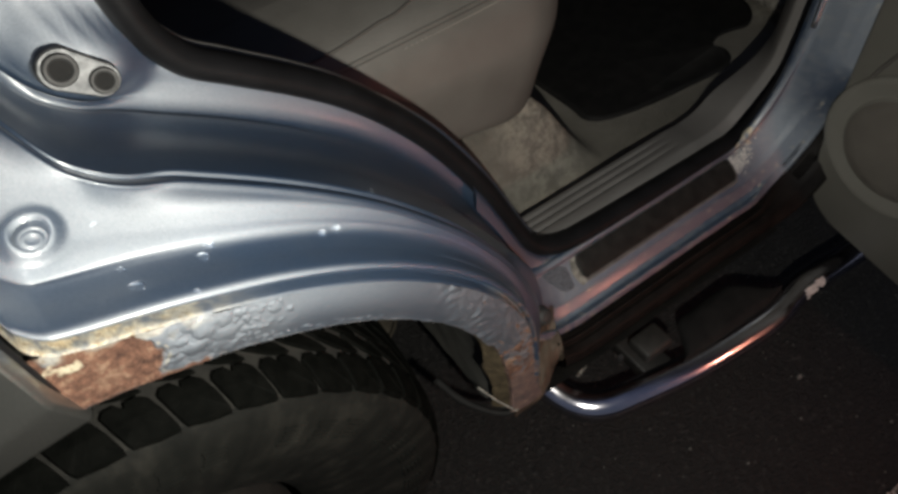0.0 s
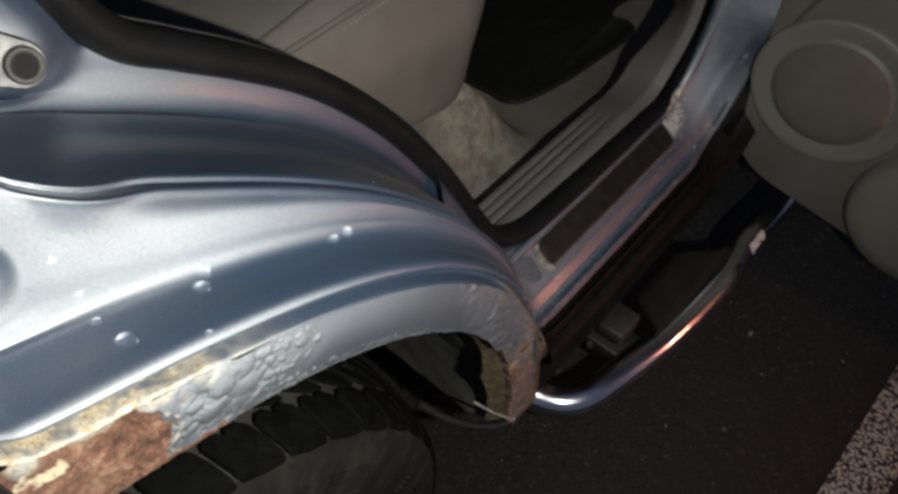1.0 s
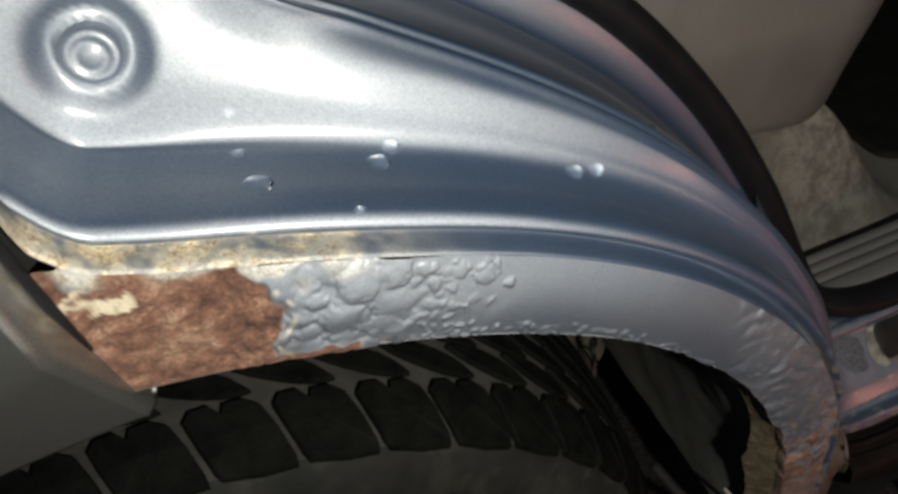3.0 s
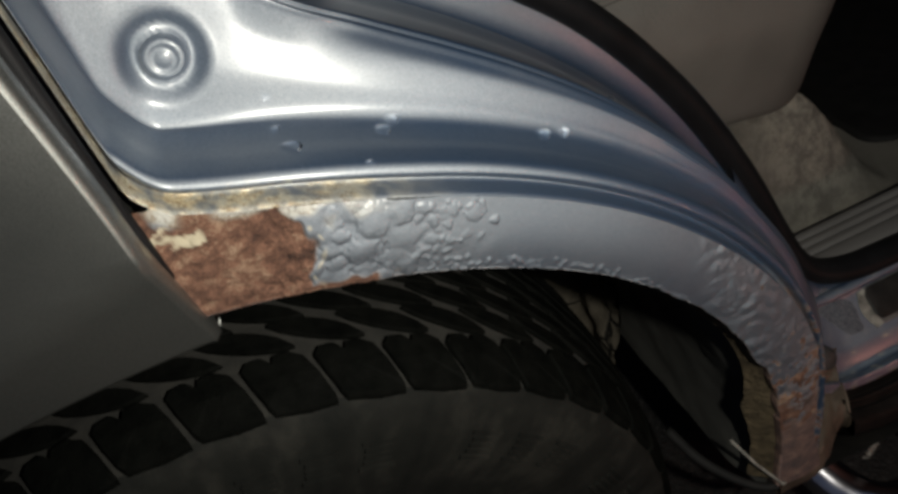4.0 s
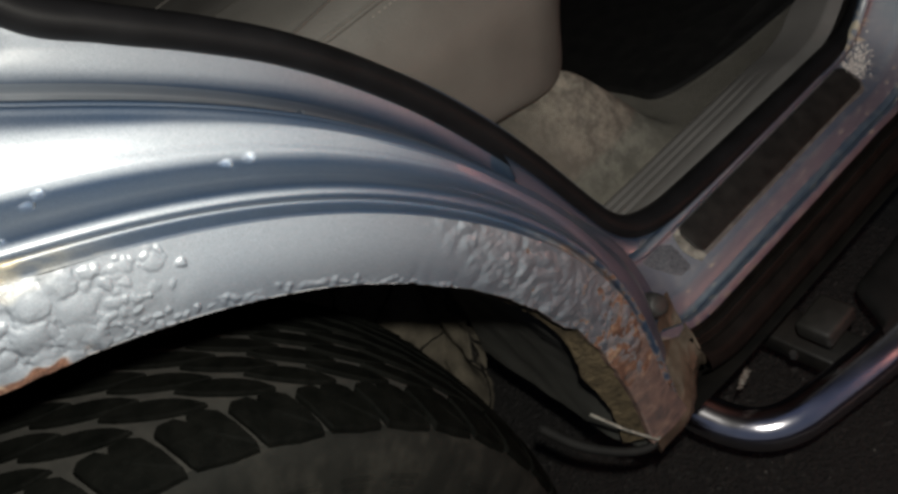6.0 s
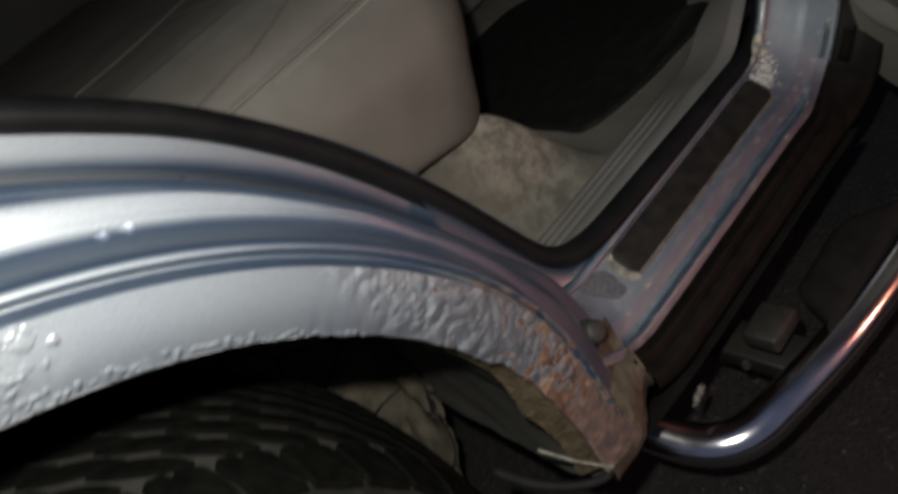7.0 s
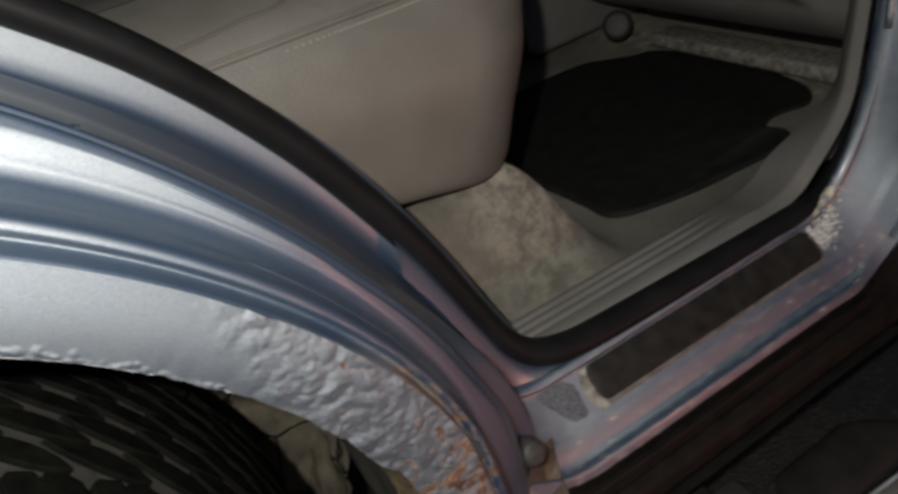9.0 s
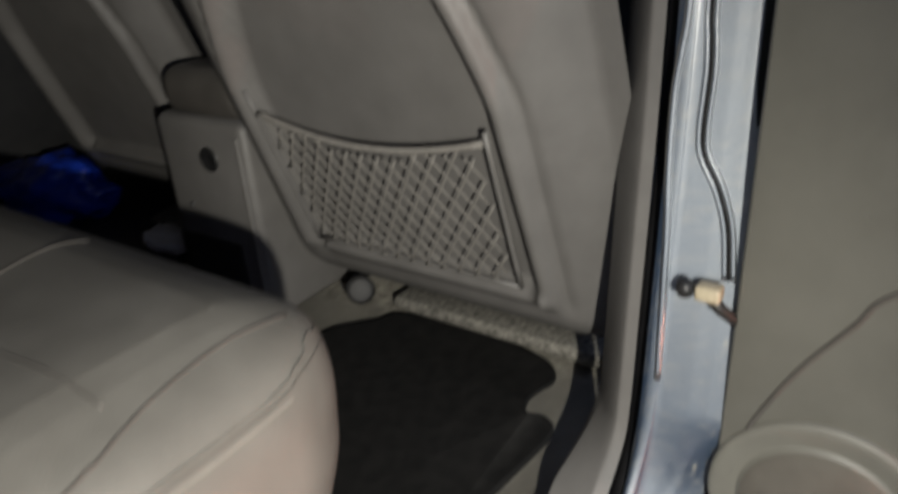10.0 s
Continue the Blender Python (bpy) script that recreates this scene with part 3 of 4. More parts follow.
# rubber plug in the pressed dome, with two rings
lo_, hi_ = int(40 * FINE), int(85 * FINE)
dd = (P[:, lo_:hi_, 0] - PLUG[0]) ** 2 + (P[:, lo_:hi_, 2] - PLUG[1]) ** 2
plug_y = float(P[:, lo_:hi_, 1].ravel()[int(dd.argmin())])
part("drain_plug", lathe_bm([(0, .0030), (.0035, .0030), (.0042, .0024), (.0062, .0024), (.0070, .0032), (.0092, .0032), (.0104, .0015), (.0115, -.006)], facing((PLUG[0], plug_y, PLUG[1]), (0, -1, .10))), M_PAINT, car, "painted round drain plug")
# striker pad: oval plate with two bolt holes
pad_pose = facing((-.2585, .1640, 1.007), (.02, -1, .25), 0)
ax = Vector((.024, .004, -.034))
ax = (pad_pose.to_3x3().inverted() @ ax)
spin = math.degrees(math.atan2(ax.y, ax.x))
pad_pose = facing((-.2585, .1640, 1.007), (.02, -1, .25), 0) @ pose(0, 0, 0, 0, 0, spin + 12)
bm = bmesh.new()
ring = []
for k in range(48):
    q = 2 * math.pi * k / 48
    r = .0165 if math.cos(q) < 0 else .0135
    ring.append((r * math.cos(q) + (.009 if math.cos(q) > 0 else -.020), r * math.sin(q)))
lo = [bm.verts.new(pad_pose @ Vector((x, y, -.008))) for x, y in ring]
mid = [bm.verts.new(pad_pose @ Vector((x, y, .002))) for x, y in ring]
hi = [bm.verts.new(pad_pose @ Vector((x * .95, y * .92, .0035))) for x, y in ring]
for a, b in ((lo, mid), (mid, hi)):
    for k in range(48):
        bm.faces.new((a[k], a[(k + 1) % 48], b[(k + 1) % 48], b[k]))
bm.faces.new(hi)
striker = part("striker_plate", bm, M_STEEL, car, "dull steel striker plate with two bolt holes", False)
for dx, r in ((-.020, .0125), (.010, .0105)):
    part("bolt_ring", lathe_bm([(r, .003), (r, .0052), (r * .86, .006), (r * .62, .0055), (r * .60, .004), (r * .58, .0037)], pad_pose @ pose(dx, 0, 0), 32), M_BOLT, striker)
    # shallow black disc paints the shade of the hole in place of depth
    part("bolt_hole", lathe_bm([(0, .0037), (r * .60, .0042)], pad_pose @ pose(dx, 0, 0), 32), M_MAT, striker)

# water drops lying on the panel
for x, y, z, r in ((-.306, .025, .929, .0062), (-.311, .044, .934, .0036), (-.308, .059, .969, .0024), (-.307, .055, .947, .0024), (-.260, .038, .911, .0055), (-.250, .046, .910, .0048), (-.165, .041, .862, .0052), (-.153, .044, .856, .0050), (-.275, .010, .911, .0026), (-.103, .070, .847, .0026)):
    d2 = ((P - np.array((x, y, z))) ** 2).sum(2)
    d2[:, :int(24 * FINE)] += 1
    i, j = np.unravel_index(int(d2.argmin()), d2.shape)
    du, dv = P[min(i + 1, len(P) - 1), j] - P[i - 1, j], P[i, min(j + 1, P.shape[1] - 1)] - P[i, j - 1]
    nn = np.cross(du, dv)
    nn = nn if nn[1] < 0 else -nn
    part("water_drop", lathe_bm([(0, r * .13), (r * .3, r * .125), (r * .6, r * .095), (r * .85, r * .045), (r, -.0004), (r * .7, -.001), (0, -.001)], facing(tuple(P[i, j]), tuple(nn)) @ Matrix.Diagonal((1.25, .8, 1, 1)), 18), M_DROP, car, "clear water drop").visible_shadow = False


# ---- sill and centre pillar: one section swept along the door opening ----
def opening():
    """Edge of the door opening, along the sill and up the pillar: rows (x, z)."""
    return spline([(.06, .446), (.13, .437), (.20, .433), (.35, .430), (.50, .427), (.56, .424), (.602, .434), (.634, .465), (.655, .510), (.669, .58), (.682, .69), (.698, .83), (.712, .98), (.725, 1.25), (.725, 1.55)], 240)


edge = opening()
tan = np.gradient(edge, axis=0)
tan /= np.linalg.norm(tan, axis=1)[:, None]
out = np.stack([tan[:, 1], -tan[:, 0]], 1)       # to the right of travel: down on the sill, forward on the pillar


def swept(name, prof, material, label, lo=0, hi=240, parent=car, wearer=None, post=None):
    P = np.zeros((hi - lo, len(prof), 3))
    W = np.zeros(P.shape)
    for i in range(lo, hi):
        for j, (y, h) in enumerate(prof):
            yy, hh = (y, h) if post is None else post(i, y, h)
            x, z = edge[i] + out[i] * hh
            P[i - lo, j] = (x, yy, z)
            if wearer:
                W[i - lo, j] = wearer(x, yy, z, h)
    return grid(name, P, material, parent, label, W)


def sill_post(i, y, h):
    up = float(smooth01(np.array((edge[i][1] - .45) / .14)))      # 0 on the sill, 1 on the pillar
    calm = float(smooth01(np.array((edge[i][0] - .545) / .06)))   # the beads run out at the foot of the pillar
    if h > .038:
        y += calm * (float(np.interp(h, [.038, .055, .068, .080, .094, .11, .125], [.084, .066, .050, .022, .002, .006, .03])) - y)
    return y + .008 * (1 - up) - .02 * up * (1 if h > .02 else 0), h * (1 - .72 * up) - .045 * max(0, 1 - (edge[i][0] - .075) / .10) ** 2


def sill_wear(x, y, z, h):
    n = nz(x, y, z, 120) + .5 * nz(x, y, z, 400)
    r = max(0, min(1, (n - .15) * 3)) * (.8 if h > .062 else 0) * (1 if x < .25 else .25)
    c = max(0, min(1, (n - .55) * 5)) * (.7 if .045 < h < .07 else .15)
    q = math.hypot((x - .590) / .022, (z - .445) / .02)
    c = max(c, max(0, min(1, (1.25 - q + n * .9) * 4)) * .8 * (1 if .095 < y < .14 else 0))
    return r, .15 * (n > .2), c


inner_prof = [(.140, .014), (.134, .002), (.127, .000), (.121, .004), (.118, .012), (.086, .038), (.079, .043), (.073, .050), (.066, .059), (.060, .061), (.054, .0575), (.049, .056), (.0445, .066)]
strip_prof = [(.0450, .064), (.042, .074), (.038, .074), (.035, .0665), (.031, .067), (.028, .076), (.024, .074), (.014, .078), (.010, .086), (.010, .10), (.03, .12)]
body_prof = spline(inner_prof + [(.040, .071), (.030, .0675), (.022, .072), (.012, .0765), (.004, .083), (.001, .094), (.006, .112), (.03, .125)], 110)
swept("sill", spline(inner_prof, 80), M_PAINT, "silver-blue painted sill, scuffed along the edge", 0, 128, car, sill_wear, sill_post)
swept("centre_pillar", body_prof, M_PAINT, "silver-blue centre pillar with a scraped foot", 127, 240, car, sill_wear, sill_post)
swept("rocker_strip", spline(strip_prof, 60), M_SILLSTRIP, "dark dirty rocker edge with pinch seam", 14, 150, car, None, sill_post)
# dark underside below the sill
swept("rocker_underside", [(.010, .108), (.05, .130), (.06, .16), (.10, .20), (.25, .21), (.45, .20)], M_BLACKPAINT, "black coated rocker underside", 0, 90)


def sill_z(x, y):
    """Height of the sloping step of the sill."""
    return float(np.interp(x, [.13, .20, .35, .50, .56, .602], [.437, .433, .430, .427, .424, .434])) + .045 * max(0, 1 - (x - .075) / .10) ** 2 - (.012 + (.126 - y) * .8235)


def insert_outline(grow, n=84):
    """Rounded outline of the insert in (x, y)."""
    x0, x1, y0, y1, r = .213 - grow, .556 + grow, .0965 - grow * .7, .1265 + grow * .5, .010 + grow
    pts = []
    for cx_, cy_, q0 in ((x1 - r, y1 - r * .8, 0), (x0 + r, y1 - r * .8, 90), (x0 + r, y0 + r * .8, 180), (x1 - r, y0 + r * .8, 270)):
        pts += [(cx_ + r * math.cos(radians(q0 + q)), cy_ + .8 * r * math.sin(radians(q0 + q))) for q in np.linspace(0, 90, n // 4)]
    return pts


def plate(name, rows, material, label):
    """A thin plate on the sill: rows of (grow, height), outermost first."""
    bm = bmesh.new()
    rings_ = [[bm.verts.new((x, y, sill_z(x, y) + h + .0006 * nz(x, y, g, 90))) for x, y in insert_outline(g)] for g, h in rows]
    for a, b in zip(rings_, rings_[1:]):
        for k in range(len(a)):
            bm.faces.new((a[k], a[(k + 1) % len(a)], b[(k + 1) % len(a)], b[k]))
    n = len(rings_[-1])
    q = n // 4
    top = rings_[-1]
    for k in range(2 * q - 1):      # strips across the plate, so that it follows the curve of the sill
        a, b = top[k], top[k + 1]
        c, d = top[n - 1 - k - 1], top[n - 1 - k]
        bm.faces.new([a, b, c, d])
    return part(name, bm, material, car, label)


plate("insert_rim", [(.0045, -.002), (.0040, .0012), (.0025, .0024), (-.0010, .0024)], M_RIM, "pale dusty rim of the step insert")
plate("step_insert", [(.0, .0), (-.0002, .0036), (-.0030, .0044)], M_INSERT, "worn black plastic step insert")
# pale worn end of the insert
end = [[(.2130 - .0075 * u - .012 * math.sin(math.pi * v) ** 2 * u * .4 + .006 * max(0, abs(v - .5) * 2 - .7), .0925 + .034 * v, sill_z(.210, .0925 + .034 * v) + .0030 - .002 * u + .0006 * nz(u * 5, v * 7, 0)) for v in np.linspace(0, 1, 22)] for u in np.linspace(-.3, 1, 6)]
grid("insert_end_cap", np.array(end), M_DUSTY, car, "pale chipped end of the step insert")

# scraped paint on the foot of the pillar
chip_bm = bmesh.new()
crnd = random.Random(11)
for k in range(420):
    if k < 330:
        cx_, cz_ = crnd.gauss(.582, .010), crnd.gauss(0, .0065)
        x0_, y0_ = cx_ + cz_ * .5, .115 + cz_
    else:
        x0_, y0_ = crnd.gauss(.562, .0025), crnd.uniform(.104, .126)
    z0_ = .4255 + max(0, x0_ - .58) * .55 - (.012 + max(0, .126 - y0_) * .824) + .0030
    r_ = crnd.uniform(.0004, .0017)
    ring_ = [chip_bm.verts.new((x0_ + r_ * crnd.uniform(.5, 1.5) * math.cos(q), y0_ + .7 * r_ * crnd.uniform(.5, 1.5) * math.sin(q), z0_ + .55 * r_ * math.sin(q) + .5 * r_ * math.cos(q) * max(0, min(1, (x0_ - .55) * 20)))) for q in np.linspace(0, 2 * math.pi, 8)[:-1]]
    chip_bm.faces.new(ring_)
part("scraped_paint", chip_bm, M_CHIP, car, "pale scraped paint on the pillar foot", False)

# worn oval patch in the hollow behind the insert
grit = []
for u in np.linspace(0, 1, 14):
    ring_ = []
    for q in np.linspace(0, 2 * math.pi, 49):
        k = u * (1 + .22 * nz(math.cos(q) * 1.6, math.sin(q) * 1.6, 4) + .10 * nz(math.cos(q) * 5, math.sin(q) * 5, 7))
        a, b = .031 * k * math.cos(q), .0185 * k * math.sin(q)
        x, y = .176 + .55 * a + .83 * b, .1215 - .80 * a + .55 * b
        ring_.append((x, y, sill_z(x, y) + .0012 * (1 - u ** 4) + .0008 * nz(x, y, 0, 260) * (1 - u) - .0006 * u))
    grit.append(ring_)
grid("worn_patch", np.array(grit), M_GRIT, car, "dark gritty worn patch on the sill")

# inner scuff trim, ribbed on the sill, plain on the pillar
def scuff_post(i, y, h):
    up = float(smooth01(np.array((edge[i][1] - .44) / .10)))
    k = float(np.interp(y, [.158, .175, .250], [0, 0, 1]))
    flat = .026 + .072 * k ** 1.3
    plain = float(np.interp(y, [.160, .178, .238, .250], [-.004, -.009, .006, .045]))
    fade = 1 - float(smooth01(np.array((edge[i][0] - .40) / .12)))
    h = plain + .9 * fade * (h - plain)
    return y - up * .020 * k, h * (1 - up) + flat * up


ribs = [(.160, -.004), (.168, -.009), (.178, -.009), (.188, -.006), (.1905, -.0010), (.1935, -.0010), (.196, -.0045), (.205, -.002), (.2075, .0035), (.2105, .0035), (.213, -.0005), (.221, .0015), (.2235, .0065), (.2265, .0065), (.229, .0030), (.238, .006), (.246, .020), (.250, .045)]
swept("scuff_trim", spline(ribs, 60), M_TRIM, "grey ribbed plastic scuff trim running up the pillar", 22, 240, car, None, scuff_post)

# door seal round the opening
seal_path = spline([(-.205, .195, 1.55), (-.214, .196, 1.15), (-.212, .197, 1.03), (-.190, .199, .970), (-.15, .202, .933), (-.10, .205, .891), (-.05, .206, .844), (0, .206, .784), (.05, .203, .709), (.10, .194, .613), (.135, .181, .524), (.155, .171, .476), (.180, .160, .449), (.22, .151, .4385), (.28, .148, .435), (.40, .147, .430), (.545, .147, .424), (.600, .148, .424), (.645, .150, .440), (.683, .150, .486), (.704, .149, .545), (.712, .149, .63), (.720, .149, .72), (.735, .149, .82), (.752, .148, .96), (.76, .148, 1.5)], 260)
sweep("door_seal", seal_path, np.interp(seal_path[:, 0], [-.3, .06, .16, .60, .69, .8], [.0140, .0140, .0140, .0120, .0105, .0105]), M_SEAL, car, "black rubber door seal", 18, (0, 1, 0), 1.3)
rib = []
for p in seal_path[(seal_path[:, 0] > .085) & (seal_path[:, 0] < .21)]:
    rib.append([p + np.array(o) for o in ((-.002, .016, -.008), (-.002, .0, -.012), (-.004, -.014, -.010), (-.008, -.024, -.020), (-.012, -.030, -.040))])
rib = np.array(rib)
grid("jamb_flange", rib, M_PAINT, car, "painted flange under the door seal", np.zeros(rib.shape))
# trim edge behind the seal along the dogleg
tr = []
for p, t in list(zip(seal_path, np.gradient(seal_path, axis=0)))[:int((seal_path[:, 0] < .17).nonzero()[0].max())]:
    t = t / np.linalg.norm(t)
    n = np.cross(t, (0, 1, 0))
    n = n / np.linalg.norm(n)
    if n[2] < 0:
        n = -n
    tr.append([p + n * a + np.array([0, b, 0]) for a, b in ((.000, .012), (.0085, .013), (.0120, .016), (.0110, .026), (-.015, .045), (-.05, .06))])
grid("jamb_trim", np.array(tr), M_TRIM, car, "grey plastic trim edge behind the door seal")

# ---- wheel ----
TX, TZ = -0.470, 0.410


def rot(r, a, y):
    return (TX + r * math.cos(a), y, TZ + r * math.sin(a))


tyre_prof = [(.170, .065), (.195, .042), (.230, .030), (.265, .021), (.295, .0165), (.320, .0165), (.340, .020), (.353, .0262), (.3590, .034), (.3630, .045), (.3675, .063), (.3725, .09), (.376, .13), (.377, .165), (.374, .215), (.361, .26), (.345, .288), (.28, .298), (.21, .275)]
tp = spline(tyre_prof, 64)
V = []
for a in np.linspace(0, 2 * math.pi, 160, endpoint=False):
    for r, y in tp:
        V.append(rot(r, a, y))
n1_, n2_ = 160, len(tp)
F = [(i * n2_ + j, ((i + 1) % n1_) * n2_ + j, ((i + 1) % n1_) * n2_ + j + 1, i * n2_ + j + 1) for i in range(n1_) for j in range(n2_ - 1)]
wheel = tagged(new("wheel"), "", "")
wheel.parent = car
wheel["label"] = "wheel with a muddy all-terrain tyre"
wall_f = [f_ for f_ in F if tp[f_[0] % n2_][0] < .3555]
crown_f = [f_ for f_ in F if tp[f_[0] % n2_][0] >= .3555]
raw("tyre", V, wall_f, M_GROOVE, wheel, "dusty black tyre sidewall")
raw("tread_base", V, crown_f, M_DUST, wheel, "dusty tread base between the blocks")
part("rim", lathe_bm([(0, -.01), (.05, -.01), (.06, .0), (.10, .005), (.13, .0), (.15, .005), (.158, .005), (.16, .02), (.15, .12)], facing((TX, .09, TZ), (0, -1, 0)), 60), M_BRACKET, wheel, "dull grey rim")


def block(poly, name, grow=1.14, lift=.0125):
    """A tread block: outline rows (angle step, y), wrapped on the tyre."""
    def surf(y, extra):
        base = float(keyed([(.018, .340), (.026, .3535), (.034, .360), (.045, .364), (.063, .3685), (.09, .3735), (.13, .377), (.165, .378), (.215, .375), (.26, .362), (.29, .345)], y))
        return base + extra
    cx = sum(p[0] for p in poly) / len(poly)
    cy = sum(p[1] for p in poly) / len(poly)
    v, f = [], []
    n = len(poly)
    for shrink, ex in ((grow, -.004), (.985 * grow, lift - .0015), (.94 * grow, lift)):
        for a, y in poly:
            aa, yy = cx + (a - cx) * shrink, cy + (y - cy) * shrink
            r = surf(yy, ex)
            v.append((r * math.cos(aa) - .376, yy, r * math.sin(aa)))
    for k in range(2):
        for j in range(n):
            f.append((k * n + j, k * n + (j + 1) % n, (k + 1) * n + (j + 1) % n, (k + 1) * n + j))
    v.append((surf(cy, lift) * math.cos(cx) - .376, cy, surf(cy, lift) * math.sin(cx)))
    f += [(2 * n + j, 2 * n + (j + 1) % n, 3 * n) for j in range(n)]
    me = bpy.data.meshes.new(name)
    me.from_pydata(v, [], f)
    me.materials.append(M_TREAD)
    return me


PITCHES = 47
PITCH = 2 * math.pi / PITCHES
p_ = PITCH
SHOULDER = ((-.45, .0262), (-.05, .0255), (.42, .0270), (.46, .0310), (.465, .046), (.45, .0605), (.33, .0660), (.10, .0670), (.02, .0600), (-.06, .0660), (-.30, .0670), (-.44, .0615), (-.465, .0470), (-.465, .0300))
shoulder = block([((a + .34 * (y - .027) / .039) * p_, y) for a, y in SHOULDER], "tread_block", 1.0, .0042)


def lens(y0, skew, half, thick):
    """Outline of a pointed, slightly hooked block lying along the tread."""
    s = np.linspace(-1, 1, 9)
    top = [(half * p_ * u, y0 + skew * u + thick * (1 - u * u) ** .75) for u in s]
    low = [(half * p_ * u, y0 + skew * u - thick * .8 * (1 - u * u) ** .75) for u in s[::-1][1:-1]]
    return top + low


second = block(lens(.0830, .0115, .67, .0098), "tread_block", 1.0, .0030)
centre = block(lens(.1090, .0115, .67, .0098), "tread_block", 1.0, .0030)
third = block(lens(.1350, .0115, .67, .0098), "tread_block", 1.0, .0030)
fourth = block(lens(.1610, .0115, .67, .0098), "tread_block", 1.0, .0030)
second_in = block(lens(.1870, .0115, .67, .0098), "tread_block", 1.0, .0030)
shoulder_in = block([(-.42 * p_, .212), (.30 * p_, .211), (.41 * p_, .234), (.40 * p_, .268), (-.42 * p_, .268), (-.43 * p_, .234)], "tread_block", 1.0, .006)
for k in range(PITCHES):
    a = k * PITCH + radians(65.65 - 8 * 360 / PITCHES)
    if not (math.radians(-20) < (a if a < 4 else a - 2 * math.pi) < math.radians(150)):
        continue
    for me, off_ in ((shoulder, 0), (second, .60), (centre, .36), (third, .12), (fourth, .88), (second_in, .64), (shoulder_in, .1)):
        ob = new("tread_block", me)
        ob.parent = wheel
        th = a + off_ * PITCH
        ob.matrix_local = Matrix.Translation((TX, 0, TZ)) @ Matrix.Rotation(-th, 4, "Y") @ Matrix.Translation((.376, 0, 0))
# raised marks on the sidewall
for k in range(PITCHES):
    a = (k + .5) * PITCH
    if not (math.radians(-20) < (a if a < 4 else a - 2 * math.pi) < math.radians(150)):
        continue
    if k % 4 != 3:
        m = Matrix.Translation((TX, 0, TZ)) @ Matrix.Rotation(-a, 4, "Y")
        bm = bmesh.new()
        for q in range(5):
            bmesh.ops.create_cube(bm, size=1, matrix=m @ Matrix.Translation((.296 + q * .0062, .0160 + .0006 * max(0, q - 3), 0)) @ Matrix.Diagonal((.0028, .0040, .021 if q % 4 else .026, 1)))
        part("sidewall_rib", bm, M_GROOVE, wheel, "", False)

# ---- wheel housing ----
def housing(name, a0, a1, y0, y1, r, rough, material, label):
    rows = []
    for a in np.linspace(a0, a1, int(abs(a1 - a0) * .9) + 8):
        colr = []
        for y in np.linspace(y0, y1, max(8, int((y1 - y0) * 105))):
            x, z = polar(r, a)
            n = rough * (.010 * nz(x, y, z, 16) + .005 * nz(x, y, z, 45) + .003 * abs(nz(x, y, z, 110)))
            n *= float(smooth01(np.array((y - .03) / .05)))
            x, z = polar(r - .012 * float(smooth01(np.array((y - .02) / .05))) - n, a)
            colr.append((x, y, z))
        rows.append(colr)
    return grid(name, np.array(rows), material, car, label)


housing("wheel_housing", 34, 175, .022, .40, .4615, 1, M_LINER, "mud-caked wheel housing")
housing("housing_front", -44, 34, .296, .56, .4615, 1.2, M_LINER, "cracked dusty mud on the inner front of the housing")
housing("splash_guard", -10, 33, .022, .293, .4615, .25, M_FLAP, "dark plastic splash guard at the front of the wheel housing")
bm = lathe_bm([(0, 0), (.30, 0), (.48, .0)], facing((WX, .405, WZ), (0, -1, 0)), 48)
part("housing_wall", bm, M_LINER, car, "mud-caked inner wall of the wheel housing")
# broken filler and bare metal at the lower front end of the lip
tip = []
for a in np.linspace(40, -5, 70):
    r0 = float(keyed(LIP_R, max(a, 2)))
    w = (.004 + .012 * float(smooth01(np.array((24 - a) / 14)))) * (1 + .5 * nz(a * .14, 2.2, 0) + .12 * nz(a * .7, 1.2, 0))
    tip.append([(*polar(r0 + .006 - (w + .006) * q, a)[:1], .005 + .020 * q + .003 * nz(a * .4, q * 3, 0), polar(r0 + .006 - (w + .006) * q, a)[1]) for q in np.linspace(0, 1, 7)])
grid("torn_inner_flange", np.array(tip), M_TORN, car, "torn beige inner flange behind the lip")
# outboard end of the sill under the lip
pt, pw = [], []
for x in np.linspace(.0, .112, 60):
    rowp = []
    for y, z in spline([(.050, .420), (.047, .402), (.039, .392), (.028, .389), (.014, .384), (.005, .3775), (.001, .366), (.006, .345), (.03, .335)], 40):
        rowp.append((x + .002 * nz(y, z, x, 90) + .5 * max(0, y - .004), y - .0015 + .030 * float(smooth01(np.array((x - .045) / .065))) + .0015 * nz(x, y, z, 120), z + .0015 + (.003 * nz(x, y, z, 60))))
    pt.append(rowp)
    pw.append([(max(.45, min(.85, .70 + .8 * nz(*p, 60) + .4 * nz(*p, 200) - p[0] * 3)), .9, .0) for p in rowp])
grid("sill_end", np.array(pt), M_SILLEND, car, "rust-stained sill end below the arch lip", np.array(pw))
skirt = [pt[-1][j] for j in range(14, 38)]
sweep("sill_end_fold", [(x + .001, y - .001, z) for x, y, z in skirt], .0016, M_SILLEND, car, "folded edge of the sill end", 8)
